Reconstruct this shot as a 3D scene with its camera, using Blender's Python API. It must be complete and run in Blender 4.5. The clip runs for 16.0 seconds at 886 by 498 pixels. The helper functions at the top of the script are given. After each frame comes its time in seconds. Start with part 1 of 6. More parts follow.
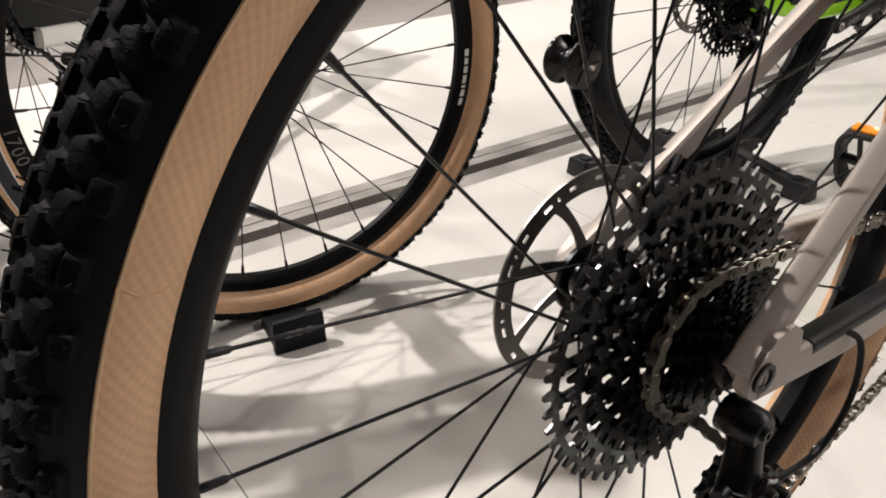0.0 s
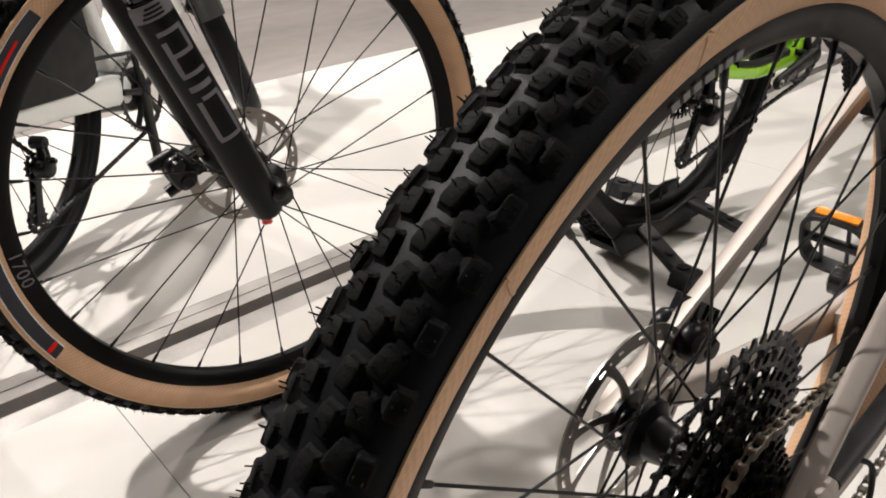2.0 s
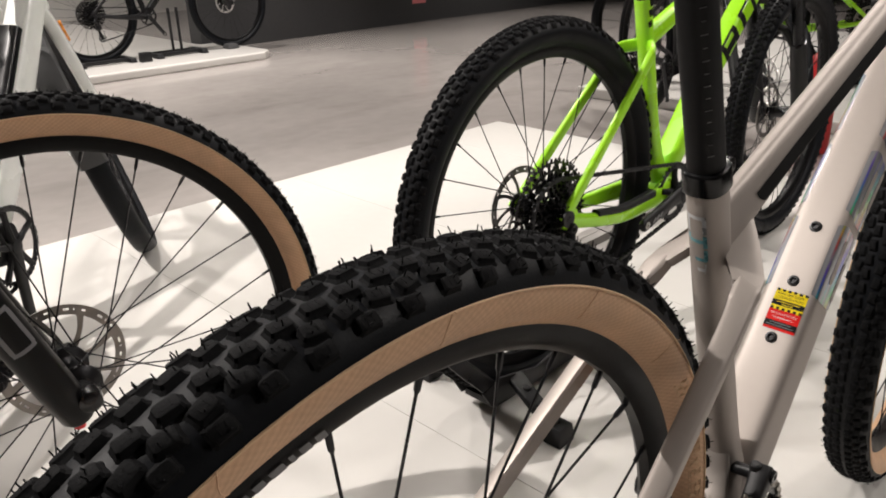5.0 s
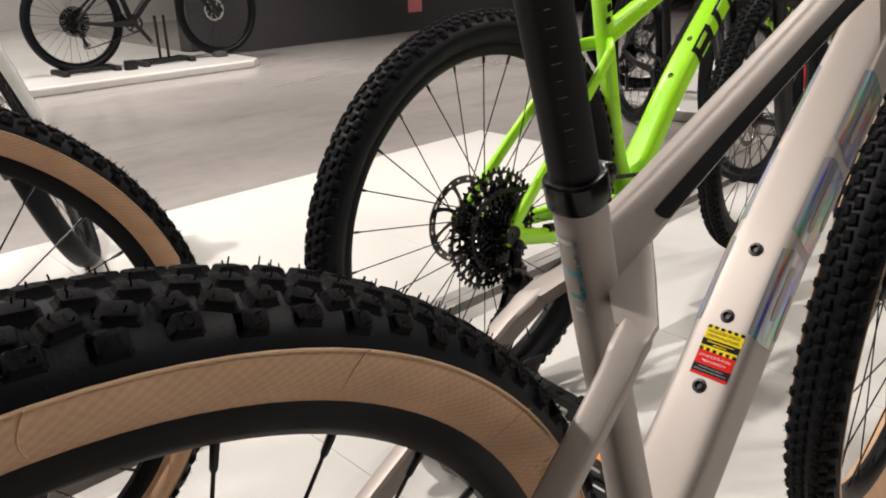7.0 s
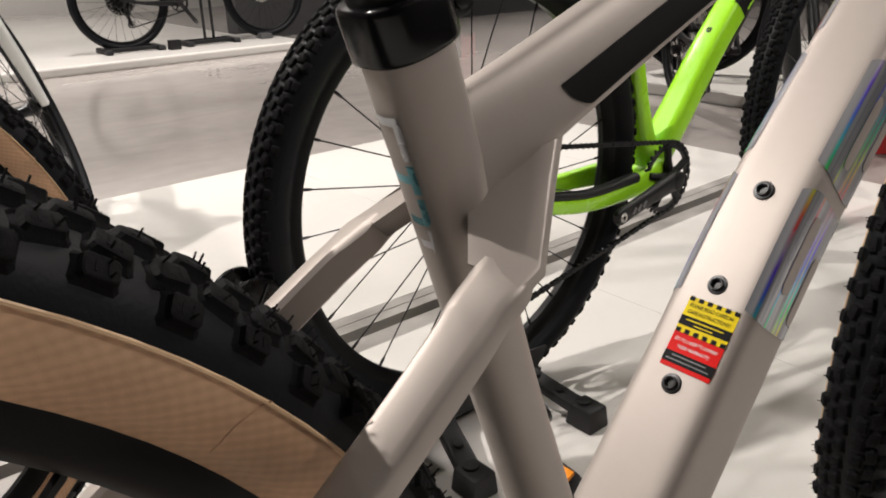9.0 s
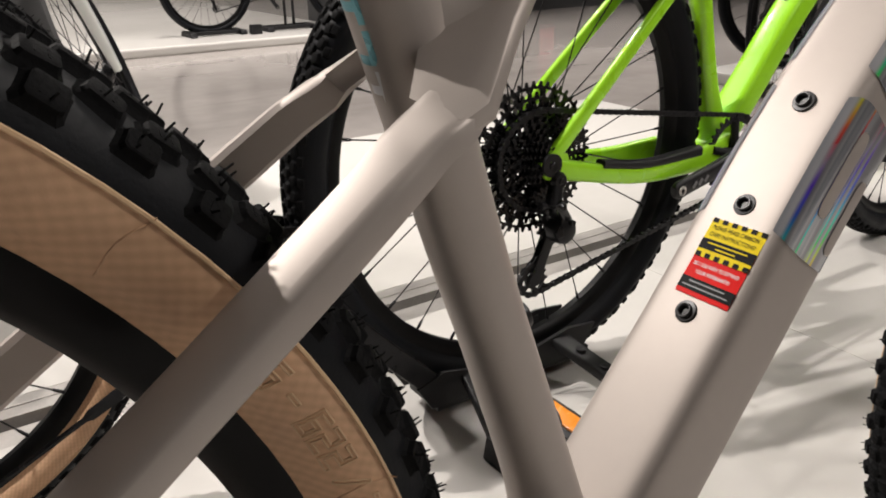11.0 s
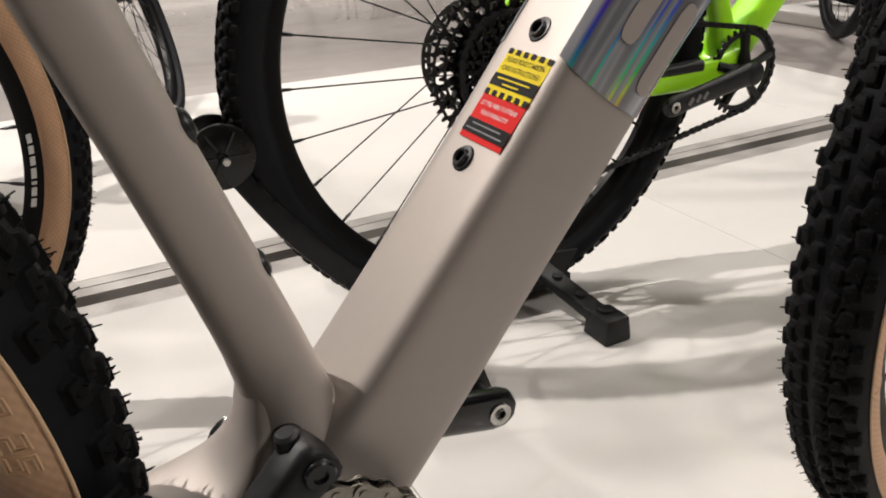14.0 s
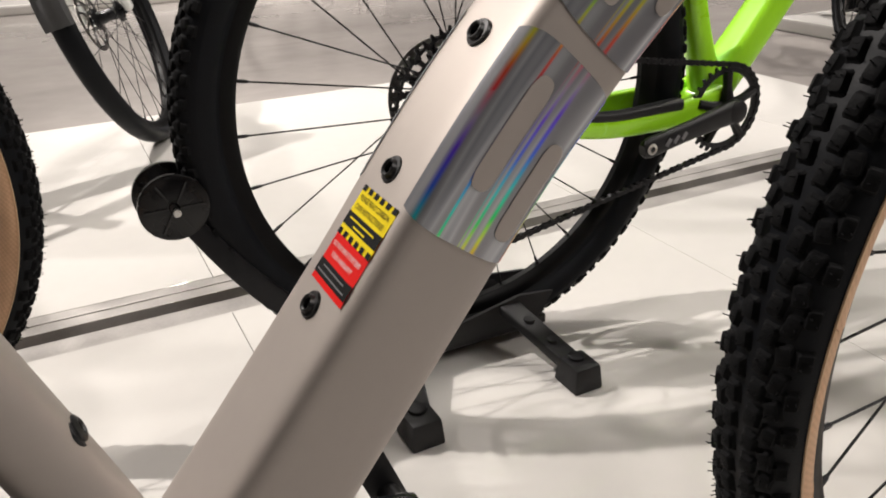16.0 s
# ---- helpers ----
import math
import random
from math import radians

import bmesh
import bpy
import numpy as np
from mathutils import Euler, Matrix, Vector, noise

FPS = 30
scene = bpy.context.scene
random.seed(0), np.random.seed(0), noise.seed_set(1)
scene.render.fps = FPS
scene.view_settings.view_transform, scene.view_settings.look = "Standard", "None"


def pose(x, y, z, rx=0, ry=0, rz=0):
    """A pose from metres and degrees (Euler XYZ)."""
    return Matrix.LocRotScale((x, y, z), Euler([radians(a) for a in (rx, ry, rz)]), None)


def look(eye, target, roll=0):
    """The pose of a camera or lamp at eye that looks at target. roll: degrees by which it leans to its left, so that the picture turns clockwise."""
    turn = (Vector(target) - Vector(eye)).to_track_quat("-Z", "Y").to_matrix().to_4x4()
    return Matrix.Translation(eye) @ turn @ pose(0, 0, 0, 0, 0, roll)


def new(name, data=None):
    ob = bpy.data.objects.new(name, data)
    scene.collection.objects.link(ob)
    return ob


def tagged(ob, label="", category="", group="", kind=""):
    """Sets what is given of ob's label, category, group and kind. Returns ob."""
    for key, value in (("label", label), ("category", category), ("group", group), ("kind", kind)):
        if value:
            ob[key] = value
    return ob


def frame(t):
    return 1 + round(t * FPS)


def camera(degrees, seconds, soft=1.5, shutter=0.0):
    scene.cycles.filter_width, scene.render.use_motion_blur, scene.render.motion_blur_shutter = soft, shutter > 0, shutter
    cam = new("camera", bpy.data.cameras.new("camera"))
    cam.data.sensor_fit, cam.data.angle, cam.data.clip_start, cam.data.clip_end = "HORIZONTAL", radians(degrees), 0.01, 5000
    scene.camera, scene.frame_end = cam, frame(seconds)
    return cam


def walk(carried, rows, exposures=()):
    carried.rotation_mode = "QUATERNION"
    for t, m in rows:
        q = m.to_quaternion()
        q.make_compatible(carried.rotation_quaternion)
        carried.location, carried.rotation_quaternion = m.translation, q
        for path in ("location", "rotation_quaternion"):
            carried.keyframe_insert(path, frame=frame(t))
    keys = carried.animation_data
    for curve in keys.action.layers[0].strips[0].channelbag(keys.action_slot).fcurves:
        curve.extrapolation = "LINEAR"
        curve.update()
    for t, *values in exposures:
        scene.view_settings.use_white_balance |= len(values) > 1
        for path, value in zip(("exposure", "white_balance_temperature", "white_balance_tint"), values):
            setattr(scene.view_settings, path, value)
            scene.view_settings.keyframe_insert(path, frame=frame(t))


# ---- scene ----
cam = camera(59.68, 16.0, soft=1.9)
ROWS = [
    (0.0, -0.3452, -0.2620, 0.6403, 61.246, 0.772, -36.204),
    (0.5, -0.3782, -0.2425, 0.6515, 61.246, 0.460, -37.980),
    (1.0, -0.4141, -0.2173, 0.6721, 61.147, 0.354, -39.512),
    (1.5, -0.4216, -0.2012, 0.7190, 61.124, 0.560, -40.631),
    (2.0, -0.4004, -0.1948, 0.7599, 61.522, 0.799, -41.971),
    (2.5, -0.3693, -0.2088, 0.7931, 62.556, 0.974, -43.104),
    (3.0, -0.3497, -0.2248, 0.8088, 64.023, 1.085, -44.048),
    (3.5, -0.3248, -0.2356, 0.8176, 65.091, 1.250, -44.680),
    (4.0, -0.2782, -0.2451, 0.8320, 65.868, 1.349, -45.055),
    (4.5, -0.2532, -0.2592, 0.8564, 66.668, 1.276, -45.422),
    (5.0, -0.2204, -0.2661, 0.8774, 67.544, 1.287, -45.458),
    (7.5, 0.0375, -0.2527, 0.8023, 68.482, 1.136, -44.514),
    (8.0, 0.1041, -0.2241, 0.7687, 68.380, 1.171, -43.566),
    (10.5, 0.1923, -0.2191, 0.6795, 68.002, 0.809, -35.386),
    (11.0, 0.2084, -0.2359, 0.6622, 68.002, 0.781, -34.373),
    (11.5, 0.2248, -0.2443, 0.6412, 67.968, 0.910, -33.610),
    (12.0, 0.2448, -0.2554, 0.6156, 67.661, 0.958, -32.529),
    (12.5, 0.2676, -0.2647, 0.5961, 66.910, 1.071, -31.331),
    (13.0, 0.2952, -0.2802, 0.5841, 65.907, 1.016, -29.911),
    (13.5, 0.3250, -0.2889, 0.5808, 65.024, 1.139, -29.227),
    (14.0, 0.3555, -0.2855, 0.5878, 64.582, 1.159, -28.758),
    (14.5, 0.3832, -0.2846, 0.5976, 64.444, 1.195, -28.405),
    (15.0, 0.4034, -0.2801, 0.6128, 64.461, 1.148, -27.993),
    (15.5, 0.4216, -0.2776, 0.6235, 64.449, 1.197, -27.623),
    (16.0, 0.4414, -0.2757, 0.6334, 64.426, 1.221, -27.262),
]
walk(cam, [(t, pose(x, y, z, rx, ry, rz)) for t, x, y, z, rx, ry, rz in ROWS],
     exposures=((0.0, 0.37), (2.0, 0.38), (4.0, 0.36), (5.0, 0.27), (7.5, 0.25), (13.0, 0.31), (16.0, 0.34)))

# ---- light: key spots placed from shadows, and added fill spots ----
world = bpy.data.worlds.new("world")
scene.world = world
world.use_nodes = True
world.node_tree.nodes["Background"].inputs[0].default_value = (0.9, 0.93, 1.0, 1)
world.node_tree.nodes["Background"].inputs[1].default_value = 0.025


def key_or_fill_spot(x, y, z, tx, ty, watts, size=0.045, cone=78, warm=(1.0, 0.93, 0.875)):
    data = bpy.data.lights.new("key_or_fill_lamp", "SPOT")
    data.energy, data.shadow_soft_size = watts, size
    data.spot_size, data.spot_blend, data.color = radians(cone), 0.6, warm
    ob = new("key_or_fill_lamp", data)
    ob.matrix_world = look((x, y, z), (tx, ty, 0))
    return ob


SPOTS = [
    # key placed from floor shadows, then a weaker one behind the bicycles
    (-1.05, 1.95, 3.15, 0.6, 0.5, 420, 0.03),
    (0.9, 2.9, 3.1, 0.6, 0.4, 110, 0.03),
    # added soft fills for the floor, tan walls and near side of the frame
    (3.3, 1.5, 3.1, 1.0, 0.5, 140, 0.16),
    (3.5, -0.9, 3.1, 0.6, 0.2, 120, 0.16),
    (2.7, -2.3, 3.1, 0.8, 0.2, 160, 0.16),
    # added spots that brighten the aisle, the far platforms and the back wall
    (-0.8, 4.1, 3.2, -0.2, 2.6, 225, 0.06, 75),
    (1.6, 4.3, 3.2, 1.8, 3.9, 350, 0.06, 85),
    (4.0, 4.1, 3.2, 4.0, 3.6, 420, 0.06, 95),
    (6.8, 4.1, 3.2, 6.8, 3.6, 380, 0.06, 100),
    (2.2, 5.2, 3.2, 2.4, 6.2, 330, 0.06, 90),
    (0.2, 5.6, 3.2, 0.4, 6.6, 290, 0.06, 90),
    (4.8, 1.2, 3.2, 4.8, 1.4, 260, 0.06, 90),
    (1.8, 7.6, 3.3, 2.2, 9.8, 160, 0.06, 110),
]
for s in SPOTS:
    key_or_fill_spot(*s)


# ---- materials ----
def mat(name, base, rough=0.5, metal=0.0, var=0.12, scale=18.0, bump=0.0, bscale=400.0, coat=0.0, rvar=0.08, spec=0.5):
    m = bpy.data.materials.new(name)
    m.use_nodes = True
    nt = m.node_tree
    n, l = nt.nodes, nt.links
    b = n["Principled BSDF"]
    b.inputs["Metallic"].default_value = metal
    b.inputs["Coat Weight"].default_value = coat
    b.inputs["Coat Roughness"].default_value = 0.08
    b.inputs["Specular IOR Level"].default_value = spec
    tc = n.new("ShaderNodeTexCoord")
    big = n.new("ShaderNodeTexNoise")
    big.inputs["Scale"].default_value, big.inputs["Detail"].default_value = scale, 4
    fine = n.new("ShaderNodeTexNoise")
    fine.inputs["Scale"].default_value, fine.inputs["Detail"].default_value = scale * 14, 3
    add = n.new("ShaderNodeMath")
    add.operation = "MULTIPLY_ADD"
    add.inputs[1].default_value = 0.4
    l.new(tc.outputs["Object"], big.inputs["Vector"])
    l.new(tc.outputs["Object"], fine.inputs["Vector"])
    l.new(fine.outputs["Fac"], add.inputs[0])
    l.new(big.outputs["Fac"], add.inputs[2])
    ramp = n.new("ShaderNodeValToRGB")
    c = np.array(base[:3], float)
    ramp.color_ramp.elements[0].position, ramp.color_ramp.elements[1].position = 0.45, 0.95
    ramp.color_ramp.elements[0].color = (*np.clip(c * (1 - var), 0, 1), 1)
    ramp.color_ramp.elements[1].color = (*np.clip(c * (1 + var), 0, 1), 1)
    l.new(add.outputs[0], ramp.inputs[0])
    l.new(ramp.outputs[0], b.inputs["Base Color"])
    rr = n.new("ShaderNodeMapRange")
    rr.inputs[1].default_value, rr.inputs[2].default_value = 0.3, 0.7
    rr.inputs[3].default_value, rr.inputs[4].default_value = max(0.02, rough - rvar), min(1, rough + rvar)
    l.new(big.outputs["Fac"], rr.inputs[0])
    l.new(rr.outputs[0], b.inputs["Roughness"])
    if bump:
        bn = n.new("ShaderNodeTexNoise")
        bn.inputs["Scale"].default_value, bn.inputs["Detail"].default_value = bscale, 3
        bp = n.new("ShaderNodeBump")
        bp.inputs["Strength"].default_value, bp.inputs["Distance"].default_value = bump, 0.001
        l.new(tc.outputs["Object"], bn.inputs["Vector"])
        l.new(bn.outputs["Fac"], bp.inputs["Height"])
        l.new(bp.outputs[0], b.inputs["Normal"])
    return m


RUBBER = mat("black rubber", (0.0032, 0.0039, 0.0056), 0.52, var=0.25, scale=30, bump=0.15, bscale=600, rvar=0.08, spec=0.17)
TREAD = mat("matt tread rubber", (0.0052, 0.0053, 0.0058), 0.74, var=0.3, scale=30, bump=0.3, bscale=700, rvar=0.1, spec=0.10)
GREY_RUBBER = mat("grey rubber", (0.05, 0.05, 0.052), 0.6, var=0.2, scale=30, bump=0.2, bscale=500)
RIM = mat("satin black rim", (0.0034, 0.0034, 0.0038), 0.40, var=0.2, scale=20, bump=0.05, spec=0.14)
BLACK = mat("black plastic", (0.008, 0.008, 0.009), 0.5, var=0.3, scale=25, bump=0.1, spec=0.35)
GLOSS = mat("glossy black", (0.009, 0.009, 0.010), 0.2, var=0.2, scale=25, coat=0.15, spec=0.4)
SATIN = mat("satin black clamp", (0.005, 0.005, 0.0055), 0.26, var=0.2, scale=25, spec=0.35)
FORK = mat("black fork paint", (0.0042, 0.0042, 0.0046), 0.34, var=0.2, scale=25, spec=0.22)
POST = mat("matt black post", (0.005, 0.005, 0.0055), 0.55, var=0.2, scale=25, bump=0.05, spec=0.25)
BLACKMETAL = mat("black anodised metal", (0.016, 0.016, 0.018), 0.32, 0.6, var=0.3, scale=40, bump=0.05)
STEEL = mat("brushed steel", (0.55, 0.54, 0.52), 0.28, 1.0, var=0.15, scale=60, bump=0.08)
ROTOR = mat("worn disc steel", (0.30, 0.285, 0.27), 0.36, 1.0, var=0.12, scale=60, bump=0.05)
COG = mat("black sprocket steel", (0.016, 0.016, 0.017), 0.26, 0.7, var=0.3, scale=60, bump=0.05)
CHAIN = mat("nickel chain", (0.27, 0.25, 0.22), 0.3, 1.0, var=0.25, scale=80)
STEELDARK = mat("dark steel", (0.035, 0.035, 0.036), 0.38, 0.7, var=0.2, scale=200)
PAINT = mat("stone grey paint", (0.41, 0.367, 0.336), 0.53, 0.52, var=0.03, scale=9, bump=0.03, bscale=900, rvar=0.03)
GREEN = mat("acid green paint", (0.36, 0.78, 0.02), 0.3, var=0.05, scale=9, coat=0.4)
WHITEPAINT = mat("white bike paint", (0.72, 0.73, 0.71), 0.25, var=0.04, scale=9, coat=0.5)
RED = mat("red plastic", (0.6, 0.03, 0.03), 0.4)
ORANGE = mat("amber reflector", (0.75, 0.25, 0.02), 0.25, var=0.2, scale=90)
WHITE_FLOOR = mat("white platform laminate", (0.59, 0.572, 0.545), 0.06, var=0.03, scale=2.2, bump=0.006, bscale=40, rvar=0.02, spec=0.25)
TRIM = mat("grey aluminium trim", (0.42, 0.40, 0.38), 0.42, 0.5, var=0.15, scale=14, bump=0.08)
GAP = mat("dark gap", (0.03, 0.028, 0.026), 0.8)
WALL = mat("charcoal wall", (0.045, 0.045, 0.047), 0.7, var=0.15, scale=2)
# wall tone raised to bounce more fill into the room
PALE = mat("pale wall", (0.78, 0.76, 0.73), 0.7, var=0.06, scale=1.5)
GREYWALL = mat("grey wall", (0.20, 0.195, 0.19), 0.7, var=0.06, scale=1.5)
# unseen ceiling, set paler than expected so that it reflects fill light
CEIL_BOUNCE = mat("ceiling", (0.45, 0.44, 0.43), 0.8, var=0.1, scale=2)
YELLOW = mat("yellow sticker", (0.80, 0.62, 0.008), 0.55, var=0.03, spec=0.12)
REDST = mat("red sticker", (0.66, 0.010, 0.008), 0.55, var=0.03, spec=0.12)
BLACKST = mat("black sticker ink", (0.008, 0.008, 0.008), 0.6, spec=0.12)
PRINT = mat("pale print", (0.72, 0.72, 0.72), 0.4, var=0.05)
TICK = mat("scale print", (0.17, 0.17, 0.17), 0.5, spec=0.2)
GREYPRINT = mat("grey print", (0.15, 0.15, 0.16), 0.35, var=0.05)


def concrete():
    m = mat("polished concrete", (0.30, 0.277, 0.262), 0.11, var=0.13, scale=0.9, bump=0.012, bscale=9, rvar=0.05)
    # dark drifts and worn patches, larger than the grain
    n, l = m.node_tree.nodes, m.node_tree.links
    b = n["Principled BSDF"]
    old = b.inputs["Base Color"].links[0].from_socket
    tc = n.new("ShaderNodeTexCoord")
    mp = n.new("ShaderNodeMapping")
    mp.inputs["Scale"].default_value = (0.5, 1.7, 1.0)
    no = n.new("ShaderNodeTexNoise")
    no.inputs["Scale"].default_value, no.inputs["Detail"].default_value, no.inputs["Distortion"].default_value = 2.3, 6, 0.6
    mr = n.new("ShaderNodeMapRange")
    mr.inputs[1].default_value, mr.inputs[2].default_value = 0.48, 0.72
    mr.inputs[3].default_value, mr.inputs[4].default_value = 0.0, 0.42
    mx = n.new("ShaderNodeMix")
    mx.data_type, mx.blend_type = "RGBA", "MULTIPLY"
    mx.inputs[7].default_value = (0.66, 0.64, 0.63, 1)
    l.new(tc.outputs["Object"], mp.inputs[0])
    l.new(mp.outputs[0], no.inputs["Vector"])
    l.new(no.outputs["Fac"], mr.inputs[0])
    l.new(mr.outputs[0], mx.inputs[0])
    l.new(old, mx.inputs[6])
    l.new(mx.outputs[2], b.inputs["Base Color"])
    return m


CONCRETE = concrete()


def tan_wall():
    m = mat("tan sidewall", (0.68, 0.43, 0.262), 0.6, var=0.1, scale=26, bump=0.15, bscale=500)
    nt = m.node_tree
    n, l = nt.nodes, nt.links
    b = n["Principled BSDF"]
    ramp = b.inputs["Base Color"].links[0].from_node
    tc = n.new("ShaderNodeTexCoord")
    xyz = n.new("ShaderNodeSeparateXYZ")
    l.new(tc.outputs["Object"], xyz.inputs[0])

    def calc(op, x, y=None):
        m_ = n.new("ShaderNodeMath")
        m_.operation = op
        for k, q in enumerate((x, y)):
            if q is None:
                continue
            if isinstance(q, (int, float)):
                m_.inputs[k].default_value = q
            else:
                l.new(q, m_.inputs[k])
        return m_.outputs[0]
    # threads run slantwise round the wheel, in two crossing layers
    turn = calc("MULTIPLY", calc("ARCTAN2", xyz.outputs[2], xyz.outputs[0]), 0.33)
    rad = calc("SQRT", calc("ADD", calc("POWER", xyz.outputs[0], 2), calc("POWER", xyz.outputs[2], 2)))
    old = ramp.outputs[0]
    for sgn, scale, amount in ((1, 52, 0.20), (-1, 52, 0.10), (1, 9, 0.06)):
        cv = n.new("ShaderNodeCombineXYZ")
        l.new(calc("ADD", turn, calc("MULTIPLY", rad, sgn * 1.15)), cv.inputs[0])
        wv = n.new("ShaderNodeTexWave")
        wv.inputs["Scale"].default_value, wv.inputs["Distortion"].default_value = scale, 1.2 if scale > 20 else 4.0
        wv.inputs["Detail Scale"].default_value = 3
        l.new(cv.outputs[0], wv.inputs[0])
        mr = n.new("ShaderNodeMapRange")
        mr.inputs[3].default_value, mr.inputs[4].default_value = 0.0, amount
        l.new(wv.outputs["Fac"], mr.inputs[0])
        mx = n.new("ShaderNodeMix")
        mx.data_type, mx.blend_type = "RGBA", "MULTIPLY"
        l.new(mr.outputs[0], mx.inputs[0])
        l.new(old, mx.inputs[6])
        mx.inputs[7].default_value = (0.48, 0.40, 0.36, 1)
        old = mx.outputs[2]
    l.new(old, b.inputs["Base Color"])
    return m


TAN = tan_wall()
# real cream line; on the moulded figures a painted edge highlight
CREAM = mat("cream casing line and letter highlight", (0.63, 0.43, 0.26), 0.55)


def foil():
    """Silver film as if finely ruled lengthwise: grey mirror bands and narrow spectral glints along the tube, painted
    into its base colour.
    """
    m = bpy.data.materials.new("holographic foil")
    m.use_nodes = True
    n, l = m.node_tree.nodes, m.node_tree.links
    b = n["Principled BSDF"]
    tc = n.new("ShaderNodeTexCoord")
    xyz = n.new("ShaderNodeSeparateXYZ")
    l.new(tc.outputs["UV"], xyz.inputs[0])
    sc = n.new("ShaderNodeMapping")
    sc.inputs["Scale"].default_value = (0.22, 2.6, 1.0)
    no = n.new("ShaderNodeTexNoise")
    no.inputs["Scale"].default_value, no.inputs["Detail"].default_value = 2.0, 0.0
    l.new(tc.outputs["UV"], sc.inputs[0])
    l.new(sc.outputs[0], no.inputs["Vector"])

    def ramp(stops, src):
        r = n.new("ShaderNodeValToRGB")
        e = r.color_ramp.elements
        e[0].position, e[0].color = stops[0][0], (*stops[0][1], 1)
        e[1].position, e[1].color = stops[-1][0], (*stops[-1][1], 1)
        for p_, c_ in stops[1:-1]:
            e.new(p_).color = (*c_, 1)
        l.new(src, r.inputs[0])
        return r.outputs[0]

    def calc(op, x, k, z=None):
        q = n.new("ShaderNodeMath")
        q.operation = op
        l.new(x, q.inputs[0])
        q.inputs[1].default_value = k
        if z is not None:
            l.new(z, q.inputs[2])
        return q.outputs[0]
    # grey bands painted in for the film's lighter and darker reflections
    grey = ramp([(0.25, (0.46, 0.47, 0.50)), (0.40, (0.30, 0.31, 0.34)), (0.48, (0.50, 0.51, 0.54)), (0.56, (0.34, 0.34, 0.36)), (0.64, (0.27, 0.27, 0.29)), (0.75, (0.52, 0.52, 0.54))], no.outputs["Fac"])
    # painted diffraction glints: streaks at fixed heights of the flank, bent a little
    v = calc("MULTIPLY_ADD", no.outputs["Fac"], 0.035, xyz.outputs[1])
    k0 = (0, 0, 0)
    painted_glints = ((0.055, 0.010, 1.0), (0.375, 0.014, 1.0), (0.465, 0.013, 1.0), (0.515, 0.005, 0.6), (0.715, 0.011, 1.0), (0.955, 0.014, 1.0))
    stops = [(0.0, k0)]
    for c_, w_, a_ in painted_glints:
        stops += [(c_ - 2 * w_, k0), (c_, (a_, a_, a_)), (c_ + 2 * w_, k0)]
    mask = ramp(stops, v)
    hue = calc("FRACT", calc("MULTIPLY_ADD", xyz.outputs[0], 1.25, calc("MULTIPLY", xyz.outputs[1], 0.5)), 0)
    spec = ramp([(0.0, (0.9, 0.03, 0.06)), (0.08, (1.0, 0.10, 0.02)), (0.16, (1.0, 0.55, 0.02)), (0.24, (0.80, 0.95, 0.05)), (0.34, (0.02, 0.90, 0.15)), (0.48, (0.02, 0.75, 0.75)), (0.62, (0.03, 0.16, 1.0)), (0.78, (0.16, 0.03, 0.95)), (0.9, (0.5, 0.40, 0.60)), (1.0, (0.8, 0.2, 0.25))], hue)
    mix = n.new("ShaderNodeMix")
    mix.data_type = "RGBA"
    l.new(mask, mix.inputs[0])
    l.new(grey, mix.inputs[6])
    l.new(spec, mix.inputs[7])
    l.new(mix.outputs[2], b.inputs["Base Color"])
    b.inputs["Metallic"].default_value, b.inputs["Roughness"].default_value = 0.55, 0.26
    return m


FOIL = foil()


